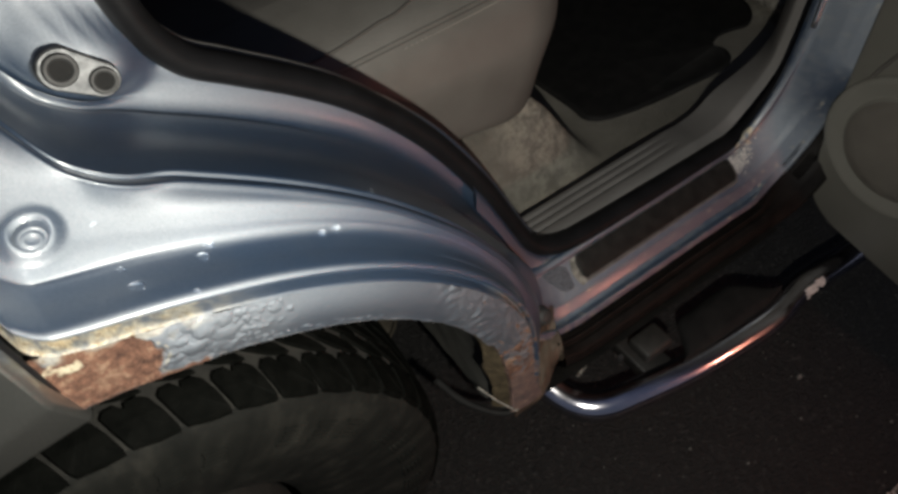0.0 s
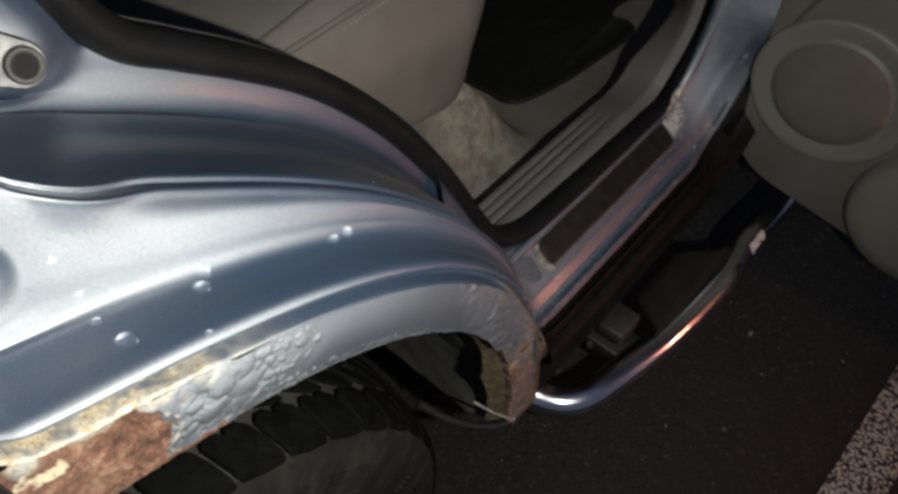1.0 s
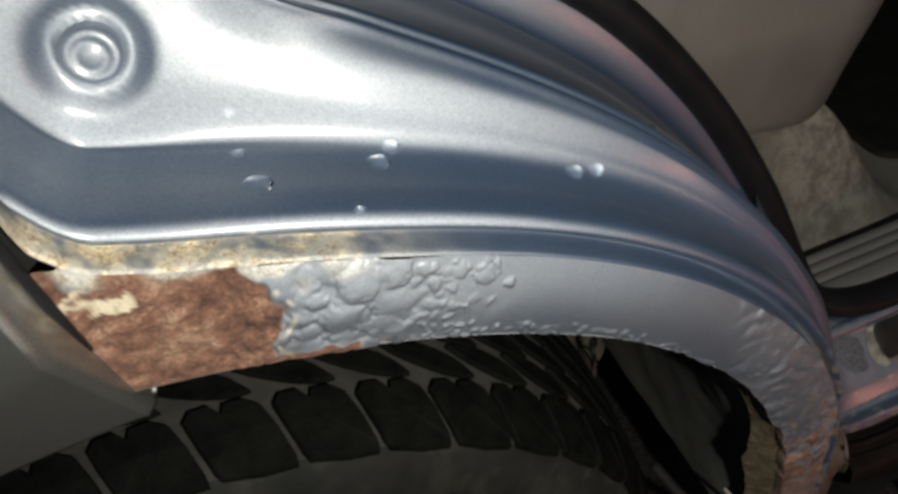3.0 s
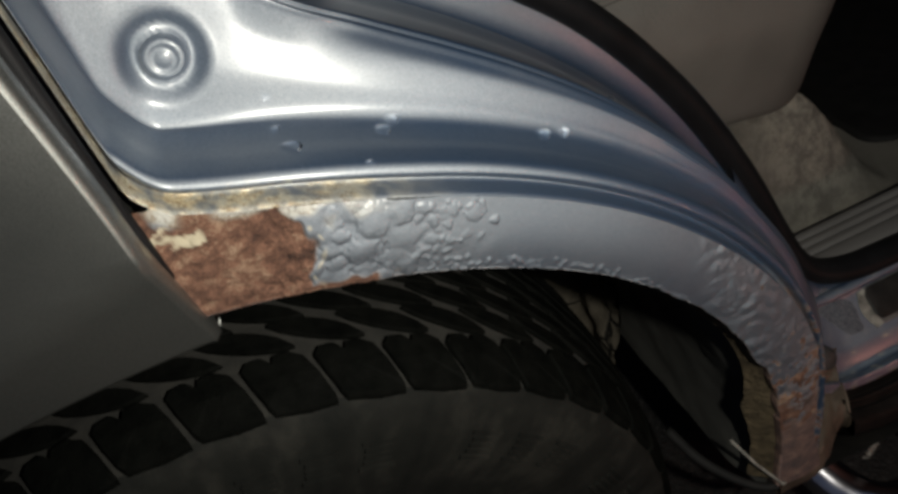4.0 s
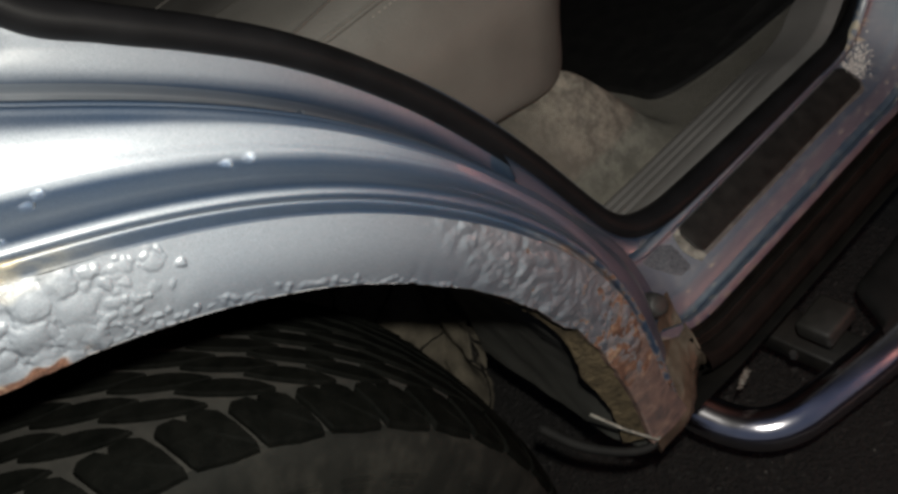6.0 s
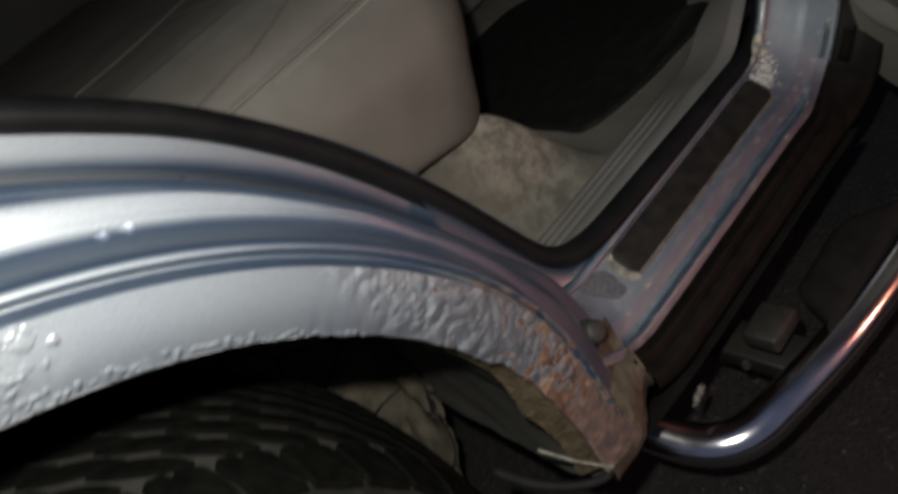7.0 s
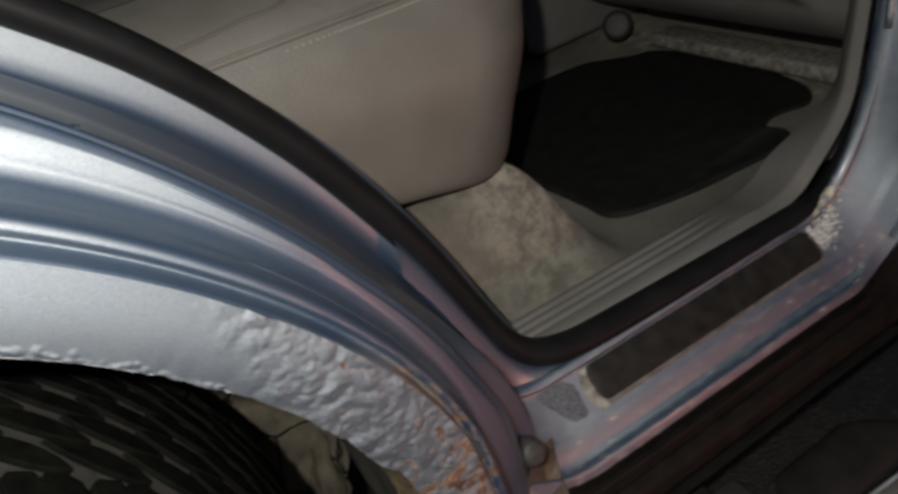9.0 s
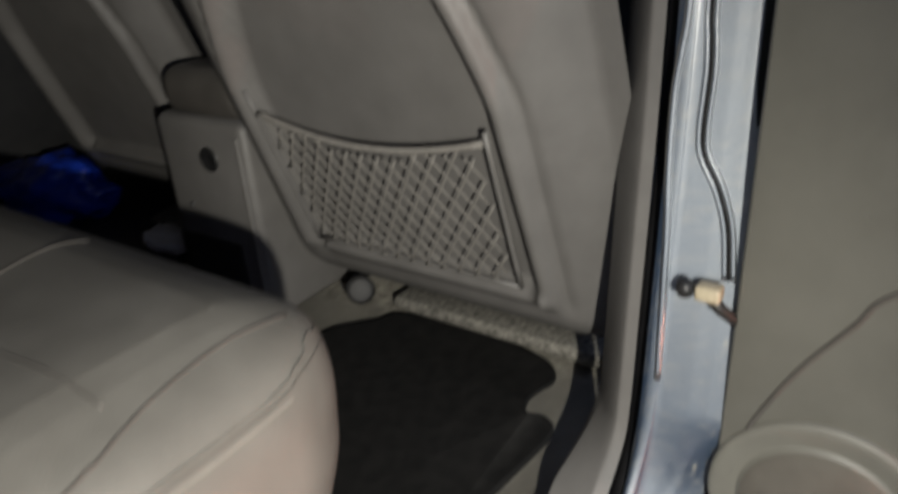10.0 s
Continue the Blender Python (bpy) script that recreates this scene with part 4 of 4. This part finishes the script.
sweep("sill_end_edge", [(-.038, .030, .446), (-.020, .014, .410), (.0, -.002, .379), (.004, -.002, .379)], .0016, M_DUSTY, car, "bright bare edge", 8)
sweep("mud_flap_rim", spline([(.012, .004, .366), (-.008, .010, .362), (-.030, .030, .366), (-.052, .062, .378), (-.066, .10, .396)], 30), np.linspace(.004, .006, 30), M_MAT, car, "black rounded lower rim of the splash guard", 12)
part("sill_bolt", lathe_bm([(0, .0040), (.0088, .0038), (.0112, .0026), (.0128, -.0020), (.0150, -.012)], facing((.105, .062, .441), (.1, -.8, .5)), 20), M_BOLT, car, "dusty painted bolt cap")

# ---- side step ----
step = new("side_step")
step.parent = car
step["label"] = "polished steel tube side step"
tube_path = spline([(.105, .16, .235), (.115, .09, .215), (.125, .045, .203), (.142, .008, .20), (.172, -.016, .20), (.22, -.030, .20), (.33, -.053, .20), (.45, -.066, .20), (.52, -.068, .20), (.57, -.060, .20), (.62, -.056, .20), (.75, -.064, .20), (1.1, -.066, .20), (1.5, -.06, .20)], 200)
sweep("tube", tube_path, .0265, M_CHROME, step, "polished steel tube", 24)
part("mounting_bracket", box_bm((.260, -.016, .236), (.318, .030, .262), .006), M_STEP, step, "grey step bracket")
part("bracket_arm", box_bm((.262, -.04, .175), (.318, .16, .205), .004), M_BLACKPAINT, step, "black bracket arm")
part("bolt", lathe_bm([(0, .008), (.005, .008), (.006, 0)], pose(.250, .030, .205), 6), M_STEEL, step, "", False)
pad = [[(x, y0 + (y1 - y0) * q, .229 + .004 * math.sin(math.pi * q) - .012 * (q == 0) - .010 * (q == 1)) for q in np.linspace(0, 1, 9)] for x, y0, y1 in
       [(.318 + .240 * u, -.046 - .010 * min(1, 6 * u) * min(1, 6 * (1 - u)), -.044 + .064 * float(smooth01(np.array(4 * u))) * float(smooth01(np.array(3.2 * (1 - u))))) for u in np.linspace(0, 1, 30)]]
grid("step_pad", np.array(pad), M_MAT, step, "black rubber step pad on the tube")
scuff_bm = bmesh.new()
srnd = random.Random(8)
for k in range(26):
    c0 = Vector((srnd.uniform(.585, .636), 0, 0))
    q0 = srnd.uniform(.75, 1.35)
    c0.y, c0.z = -.058 - .0268 * math.sin(q0) * .9, .20 + .0270 * math.cos(q0) + .002
    r_ = srnd.uniform(.002, .006)
    scuff_bm.faces.new([scuff_bm.verts.new(c0 + Vector((r_ * 1.5 * srnd.uniform(.6, 1.2) * math.cos(q), -.7 * r_ * math.sin(q), -.7 * r_ * math.sin(q)))) for q in np.linspace(0, 2 * math.pi, 7)[:-1]])
part("tube_scuff", scuff_bm, M_CHIP, step, "pale scraped patch on the tube", False)

# ---- cabin floor ----
C = []
CW = []
for x in np.linspace(.035, 1.35, 130):
    colr, cw = [], []
    for y in np.linspace(.222, 1.75, 122):
        ramp_ = float(smooth01(np.array((.43 - x) / .17))) * float(smooth01(np.array((y - .245) / .075)))
        z = .392 + .195 * ramp_ + .014 * float(smooth01(np.array((.32 - y) / .09))) + .004 * nz(x, y, 0, 9) + .03 * float(smooth01(np.array((x - .95) / .2)))
        colr.append((x + .02, y + .015, z - .024))
        g = math.exp(-(((x - .28) / .085) ** 2 + ((y - .33) / .085) ** 2)) + .8 * math.exp(-((x - 1.0) / .06) ** 2)
        cw.append((g, g, g))
    C.append(colr)
    CW.append(cw)
grid("carpet", np.array(C), M_CARPET, car, "worn grey carpet, dusty by the sill", np.array(CW))

# loose rubber mat: rounded outline with a notch
mat_out = [(.45, .43), (.452, .375), (.50, .345), (.60, .328), (.735, .312), (.775, .318), (.79, .345), (.785, .372), (.815, .388), (.85, .385), (.89, .375), (.925, .395), (.95, .45), (.975, .58), (.965, .70), (.945, .78), (.905, .80), (.87, .83), (.80, .87), (.60, .87), (.46, .80), (.44, .60)]
mo = spline(mat_out + [mat_out[0]], 160)[:-1] + np.array((.028, .008))
bm = bmesh.new()
ra = [bm.verts.new((x, y, .3665)) for x, y in mo]
cxm, cym = mo.mean(0)
rb = [bm.verts.new((x + (cxm - x) * .004, y + (cym - y) * .004, .3765)) for x, y in mo]
rc = [bm.verts.new((x + (cxm - x) * .035, y + (cym - y) * .035, .3755)) for x, y in mo]
for a, b in ((ra, rb), (rb, rc)):
    for k in range(len(mo)):
        bm.faces.new((a[k], a[(k + 1) % len(mo)], b[(k + 1) % len(mo)], b[k]))
bm.faces.new(rc)
tagged(part("floor_mat", bm, M_MAT, None, "", True), "black rubber floor mat with a notched edge, on grey carpet", "floor mat")


# ---- rear seat ----
def cushion(name, lo, hi, r_corner, material, parent, label, crown=.018, r_edge=.045, tilt=0.0, slant=0.0, dome=0.0):
    """A padded block: rounded front corners in plan, rolled top edge, crowned top, pressed seams (x or y lines)."""
    x0, y0, z0 = lo
    x1, y1, z1 = hi
    rc = r_corner
    plan = [(x, y0) for x in np.linspace(x0, x1 - rc, 50)]
    plan += [(x1 - rc + rc * math.sin(q), y0 + rc - rc * math.cos(q)) for q in np.linspace(.05, math.pi / 2, 36)]
    plan += [(x1, y) for y in np.linspace(y0 + rc, y1, 60)[1:]]
    plan = np.array(plan)
    prof = [(.030, z0 - .004), (.012, z0), (.002, z0 + .015), (.0, z0 + .06), (-.004, (z0 + z1) / 2), (0, z1 - r_edge), (r_edge * .12, z1 - r_edge * .5), (r_edge * .40, z1 - r_edge * .13), (r_edge, z1), (r_edge * 1.2, z1 + .5 * crown), (r_edge * 1.45, z1 + crown)]
    prof = spline(prof, 60)
    tang = np.gradient(plan, axis=0)
    nrm = np.stack([-tang[:, 1], tang[:, 0]], 1)
    nrm /= np.linalg.norm(nrm, axis=1)[:, None]
    nu, nv = len(plan), len(prof)
    V = []
    for (px, py), n in zip(plan, nrm):
        for d, z in prof:
            k = (z1 - z) / (z1 - z0)
            V.append((px + n[0] * d - slant * k * float(smooth01(np.array((px - x0) / (x1 - x0)))), py + n[1] * d, z + .0022 * nz(px, py, z, 14) * min(1, k * 4) + tilt * (x1 - .10 - px) * k))
    F = grid_faces(nu, nv)
    base = len(V)
    xs, ys = np.linspace(x0, x1 - r_edge * 1.40, 40), np.linspace(y0 + r_edge * 1.40, y1, 60)
    V += [(x, y, z1 + crown + .0003 + .0022 * nz(x, y, 0, 11) * float(smooth01(np.array(min(x1 - x, y - y0) / .12 - .8)))) for x in xs for y in ys]
    swell = lambda u: 1 - (1 - max(0, min(1, u))) ** 2
    V = [(x, y, z + dome * swell((y - y0) / .17) * swell((x1 - x) / .17) * max(0, min(1, (z - z0) / (z1 - z0) * 3 - 2))) for x, y, z in V]
    F += [tuple(base + k for k in f_) for f_ in grid_faces(40, 60)]
    return raw(name, V, F, material, parent, label)


rear_seat = tagged(new("rear_seat"), "grey leather rear bench seat with stitched piped edges", "seat")
bench = cushion("seat_cushion", (-.42, .272, .602), (.406, 1.55, .838), .125, M_LEATHER, rear_seat, "worn grey leather cushion", .005, .085, tilt=.20, slant=.085, dome=.036)
bpy.context.view_layer.update()


def on_bench(pts, n, lift):
    """A smooth line laid on the cushion, lift above its skin."""
    line = []
    for q in spline(pts, n):
        _, place, normal, _ = bench.closest_point_on_mesh(Vector(q))
        line.append(np.array(place) + lift * np.array(normal if normal.z > -.5 else -normal))
    return np.array(line)


EDGE = [(-.34, .290, .824), (.06, .290, .824), (.20, .292, .823), (.27, .304, .821), (.335, .352, .815)]
sweep("piping", on_bench(EDGE, 90, .0006), .0016, M_LEATHER, rear_seat, "leather piping along the edge", 8)
sweep("seam", on_bench([(x, y, z - .006) for x, y, z in EDGE], 90, .0), .0010, M_LEATHER_DARK, rear_seat, "sunken stitched seam", 8)
sweep("seam", on_bench([(-.34, .285, .850), (-.10, .283, .860), (.069, .296, .868), (.172, .330, .872), (.254, .346, .866), (.330, .352, .845)], 80, .0002), .0019, M_LEATHER_DARK, rear_seat, "sunken stitched seam", 8)
sweep("seam", on_bench([(-.34, .50, .875), (-.05, .56, .875), (.10, .60, .875), (.22, .64, .875), (.33, .672, .86)], 80, .0003), .0018, M_LEATHER_DARK, rear_seat, "sunken stitched seam", 8)
sweep("seam", on_bench([(.150, .35, .875), (.140, .46, .875), (.120, .60, .875)], 30, .0002), .0012, M_LEATHER_DARK, rear_seat, "sunken stitched seam", 8)
for k, q in enumerate(on_bench([(x, y, z - .0135) for x, y, z in EDGE[:4]], 90, .0003)):
    if k > 30:
        part("stitch", box_bm((q[0], q[1] - .0010, q[2] - .0010), (q[0] + .0036, q[1] + .0012, q[2] + .0010), .0004, 1), M_STITCH, rear_seat, "", False)
cushion("seat_back", (-.75, .28, .80), (-.36, 1.55, 1.45), .10, M_LEATHER, rear_seat, "grey leather backrest", .01, .05)
part("seat_base", box_bm((.06, .33, .42), (.27, 1.5, .61), .01), M_DARK, rear_seat, "dark seat base")

rear_seat.location = (.008, .020, -.032)

# ---- front seat ----
front_seat = tagged(new("front_seat"), "grey front seat with a netted map pocket on its back", "seat")
TILT_S = -.36


def seat_pt(y, z, d=0.0):
    """A place on the plane of the front seat's back; d towards the rear."""
    return (.87 + TILT_S * (z - .5) - d, y, z + TILT_S * d * 0)


yl, yr = .98, .195
S = []
for z in np.linspace(.50, 1.25, 90):
    colr = []
    k = (z - .5) / .75
    for q in np.linspace(0, 1, 90):
        y = yr + (yl - yr) * q + (.03 * k * (1 - 2 * q))
        e = min(q, 1 - q)
        bend = .15 * max(0, z - .93) ** 1.3 * 4
        e = e if q > .5 else max(0, e - .0525)
        d = -.06 * (1 - min(1, e / .14)) ** 2
        ridge = math.exp(-((e - .145 - bend) / .020) ** 2) * .018 * float(smooth01(np.array((z - .57) / .04)))
        ridge -= math.exp(-((e - .112 - bend) / .008) ** 2) * .010 * float(smooth01(np.array((z - .57) / .04)))
        inset = -.020 * float(smooth01(np.array((e - .165 - bend) / .02))) * float(smooth01(np.array((z - .60) / .03)))
        low = math.exp(-((z - .605) / .016) ** 2) * .014 * (1 if .2 < q < .8 else 0)
        roll = -.05 * (1 - min(1, (z - .5) / .07)) ** 2
        colr.append(seat_pt(y, z, d + ridge + inset + low + roll))
    S.append(colr)
grid("back_shell", np.array(S), M_TRIM, front_seat, "grey plastic seat-back shell with raised frame")
part("seat_base", box_bm((1.03, .33, .43), (1.40, .88, .56), .02), M_DARK, front_seat, "dark underside of the front seat")
cushion("front_cushion", (.93, .27, .52), (1.42, .92, .66), .1, M_LEATHER, front_seat, "grey leather cushion", .01, .04)
other_seat = copy_thing(front_seat, pose(.16, 1.02, .0))
other_seat["label"] = "grey front seat on the far side of the console"
# map net: elastic hem and crossing cords
for n_ in range(26):
    a0 = -.9 + n_ * .075
    for sgn in (1, -1):
        pts = []
        for s in np.linspace(0, 1, 14):
            z = .628 + .245 * s
            q = a0 + sgn * (.40 * s) + (.4 if sgn < 0 else 0)
            if 0 <= q <= 1 and z < .850 + .034 * (2 * q - 1) ** 2:
                y = .405 + .415 * q
                pts.append(seat_pt(y, z, .006 + .012 * math.sin(math.pi * q)))
        if len(pts) > 1:
            sweep("net_cord", pts, .0016, M_NET, front_seat, "", 6)
sweep("net_hem", [seat_pt(.397 + .43 * q, .852 + .030 * (2 * q - 1) ** 2, .007 + .014 * math.sin(math.pi * q)) for q in np.linspace(0, 1, 24)], .0055, M_NET, front_seat, "elastic hem of the net", 8)
for y0_, z0_, y1_, z1_ in ((.398, .622, .390, .90), (.828, .622, .835, .92), (.398, .622, .828, .622)):
    sweep("pocket_border", [seat_pt(y0_ + (y1_ - y0_) * s, z0_ + (z1_ - z0_) * s, .006) for s in np.linspace(0, 1, 8)], .0045, M_TRIM, front_seat, "", 8)
part("seat_rail", box_bm((.970, .30, .395), (1.04, .80, .424), .010, 3), M_DUSTY, front_seat, "dusty pale seat rail")
# dark-coloured bump stands for a shaded round recess
part("hinge_recess", lathe_bm([(0, .014), (.020, .015), (.026, .013), (.030, .006), (.031, 0)], facing((.925, .845, .452), (-.6, -.6, .35)), 32), M_DARK, front_seat, "dark recess by the hinge, drawn as a round dark bump")

front_seat.location = (0, -.008, -.012)

# ---- centre console ----
console = tagged(new("centre_console"), "dark grey console end with a round hole and open tray", "console")
part("body", box_bm((.80, .975, .40), (1.6, 1.24, .825), .02, 3), M_TRIM, console)
part("armrest", box_bm((.815, .985, .815), (1.5, 1.23, .915), .04, 4), M_LEATHER_DARK, console, "dark padded armrest")
# solid black pieces paint in the shade of the hole and the tray
part("hole", lathe_bm([(0, .002), (.020, .002), (.024, .004), (.026, 0)], facing((.80, 1.085, .744), (-1, 0, 0)), 24), M_RUBBER_SHADE, console, "round hole, its inner shade painted as a black disc")
part("tray_opening", box_bm((.796, 1.035, .44), (.83, 1.235, .568), .006), M_RUBBER_SHADE, console, "open tray, its inner shade painted as a black block")
part("screw", lathe_bm([(0, .003), (.005, .003), (.006, 0)], facing((.80, 1.172, .635), (-1, 0, 0)), 12), M_STEEL, console)
part("edge_rib", box_bm((.793, .985, .42), (.81, .992, .80), .003), M_TRIM, console)

console.location = (0, -.008, -.012)

# blue bag on the far side of the cabin
bm = bmesh.new()
bmesh.ops.create_icosphere(bm, subdivisions=4, radius=1)
for v in bm.verts:
    n = 1 + .32 * nz(v.co.x, v.co.y, v.co.z, 1.6) + .30 * abs(nz(v.co.x, v.co.y, v.co.z, 3.1)) + .10 * nz(v.co.x, v.co.y, v.co.z, 8)
    v.co = Vector((.98 + v.co.x * .12 * n, 2.12 + v.co.y * .22 * n, .440 + max(-.6, v.co.z) * .100 * n))
tagged(part("plastic_bag", bm, M_BLUE), "crumpled blue plastic bag beyond the seat", "bag")
bm = bmesh.new()
bmesh.ops.create_icosphere(bm, subdivisions=3, radius=1)
for v in bm.verts:
    v.co = Vector((.94 + v.co.x * .05, 1.52 + v.co.y * .09, .405 + v.co.z * .035 + .02 * nz(v.co.x, v.co.y, v.co.z, 2)))
tagged(part("crumpled_wrapper", bm, M_WHITE), "crumpled pale plastic wrapper by the bag", "wrapper")

# ---- shell closing the cabin: added slabs against the sky, near-black for unlit depth ----
part("far_side_wall", box_bm((-.8, 2.35, .2), (2.2, 2.40, 1.75), .005), M_DARK, car, "near-black slab for the unlit far side of the cabin")
part("far_floor", box_bm((-.2, 1.45, .32), (1.6, 2.36, .378), .005), M_DARK, car, "near-black slab for the unlit far floor")
part("front_bulkhead", box_bm((2.1, .0, .2), (2.15, 2.4, 1.75), .005), M_DARK, car, "near-black slab for the unlit front of the cabin")
part("roof", box_bm((-.8, .15, 1.72), (2.2, 2.40, 1.77), .01), M_DARK, car, "added near-black roof slab, out of view")
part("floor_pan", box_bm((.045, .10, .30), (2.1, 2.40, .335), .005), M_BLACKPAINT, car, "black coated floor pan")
part("rear_bulkhead", box_bm((-.85, .2, .3), (-.80, 2.4, 1.75), .005), M_DARK, car, "added near-black slab behind the seats, out of view")

# ---- rear door, open at a right angle ----
door = new("rear_door")
door.parent = car
door["label"] = "open rear door with a beige-grey inner card"
DX = .68
dout = spline([(.044, 1.6), (.043, 1.2), (.045, .80), (.048, .50), (.044, .40), (.030, .325), (-.01, .288), (-.08, .270), (-.25, .240), (-.45, .225), (-.75, .22), (-.93, .24), (-.99, .30), (-1.0, .45), (-1.0, 1.0), (-.98, 1.6)], 150)
bm = bmesh.new()
rings = []
cyd, czd = -.45, .9
for x, k in ((DX + .13, .0), (DX + .03, .0), (DX + .006, .004), (DX, .014)):
    rings.append([bm.verts.new((x, y + (cyd - y) * k, z + (czd - z) * k)) for y, z in dout])
for a, b in zip(rings, rings[1:]):
    for j in range(len(dout) - 1):
        bm.faces.new((a[j], a[j + 1], b[j + 1], b[j]))
bm.faces.new(rings[-1])
bm.faces.new(rings[0][::-1])
part("door_card", bm, M_DOORCARD, door, "beige-grey moulded door card")
sweep("door_rubber", [(DX + .05, y + .008, z - .004) for y, z in dout[:110]], .008, M_SEAL, door, "black door rubber", 8, (1, 0, 0))
sp = facing((DX, -.072, .500), (-1, 0, 0)) @ Matrix.Scale(1.07, 4)
part("speaker_ring", lathe_bm([(.116, -.004), (.115, .004), (.112, .0065), (.106, .0065), (.098, .0045), (.090, .003), (.086, .002), (.083, .002), (.082, .006), (.079, .0065)], sp, 72), M_DOORCARD, door, "raised speaker surround")
part("speaker_grille", lathe_bm([(.080, .007), (.074, .011), (.06, .0125), (.03, .0135), (0, .014)], sp, 72), M_GRILLE, door, "fine-holed speaker grille")
part("door_pocket", lathe_bm([(.125, -.005), (.12, .02), (.11, .032), (.08, .038), (0, .040)], facing((DX, -.285, .36), (-1, 0, 0)), 72), M_DOORCARD, door, "bulging door pocket")
# the crease's shade is coloured in with a darker bar
sweep("card_seam", spline([(DX - .001, .030, .50), (DX - .001, .022, .54), (DX - .001, .011, .595), (DX - .001, -.027, .68), (DX - .001, -.071, .75), (DX - .001, -.101, .794), (DX - .001, -.22, .87), (DX - .001, -.6, .93)], 50), .0030, M_LEATHER_DARK, door, "moulded crease, its shade put in as a dark bar", 8)
part("courtesy_lamp", box_bm((DX - .010, -.74, .44), (DX + .01, -.66, .48), .006), M_RED, door, "lit red courtesy lamp")
# check strap between pillar and door
strap = new("door_check_strap")
strap.parent = car
strap.location = (-.004, 0, -.011)
strap["label"] = "door check strap with a cream plastic block"
sweep("strap", [(.672, .070, .768), (.672, .056, .752), (.690, .044, .732), (.72, .03, .712)], .0070, M_BLACKPAINT, strap, "black metal strap", 10)
part("strap_block", box_bm((.664, .056, .759), (.686, .084, .777), .004, 3), M_BRASS, strap, "cream plastic block")
part("strap_pin", lathe_bm([(0, .014), (.009, .014), (.010, 0)], facing((.680, .098, .767), (-1, -.3, 0)), 12), M_RUBBER_SHADE, strap)
groove = spline([(.722, .107, 1.2), (.722, .107, 1.053), (.720, .104, 1.016), (.718, .102, .982), (.713, .103, .922), (.711, .098, .895), (.709, .080, .862), (.707, .066, .819), (.701, .058, .76)], 60)
side_ = np.gradient(groove, axis=0)
side_ = np.stack([np.zeros(60), side_[:, 2], -side_[:, 1]], 1) / np.linalg.norm(side_, axis=1)[:, None]
# black bar in place of the groove's shade between the painted beads
sweep("pillar_groove", groove, .0024, M_SEAL, car, "body seam on the pillar, groove shade drawn as a black bar", 8)
for off_ in (-.0048, .0048):
    sweep("pillar_bead", groove + side_ * off_, .0034, M_PAINT, car, "rounded painted edge beside the body seam", 10)
sweep("pillar_bead", spline([(.716, .128, 1.2), (.716, .128, 1.053), (.714, .132, 1.004), (.712, .136, .956), (.704, .134, .876), (.696, .129, .811), (.688, .126, .74), (.676, .122, .62)], 60), .0045, M_PAINT, car, "rounded painted edge along the pillar", 10)

# ragged pale bits hanging under the rocker
rag = bmesh.new()
frnd = random.Random(3)
for k in range(7):
    c0 = Vector((.150 + .006 * k, .030 + .003 * k, .262 - .004 * k))
    ring_ = [rag.verts.new(c0 + Vector((frnd.uniform(.002, .007) * math.cos(q), .003 * math.sin(2 * q), frnd.uniform(.003, .009) * math.sin(q)))) for q in np.linspace(0, 2 * math.pi, 8)[:-1]]
    rag.faces.new(ring_)
part("pale_bits", rag, M_DUSTY, car, "ragged pale bits under the rocker", False)

# small stones and grit scattered on the asphalt
pv, pf = [], []
rnd = random.Random(5)
spots = [(.566, -.144, .006), (.50, -.20, .003), (.36, -.20, .0035), (.30, -.12, .003), (.62, -.30, .0035), (.24, -.26, .0025)]
spots += [(rnd.uniform(-.2, 1.1), rnd.uniform(-.6, .1), rnd.uniform(.0008, .0024)) for _ in range(260)]
for x, y, r in spots:
    base = len(pv)
    for k in range(6):
        q = k * math.pi / 3 + rnd.uniform(-.3, .3)
        pv.append((x + r * math.cos(q), y + r * .8 * math.sin(q), .0295))
        pv.append((x + r * .6 * math.cos(q), y + r * .5 * math.sin(q), .03 + r * rnd.uniform(.6, 1.0)))
    for k in range(6):
        l = (k + 1) % 6
        pf.append((base + 2 * k, base + 2 * l, base + 2 * l + 1, base + 2 * k + 1))
    pf.append(tuple(base + 2 * k + 1 for k in range(6)))
tagged(raw("gravel", pv, pf, simple("pale_stone_grit", (0.09, 0.085, 0.08), (0.22, 0.21, 0.19), 60, 0.8), None, "", False), "scattered pale grit and small stones on asphalt", "gravel", kind="stuff")
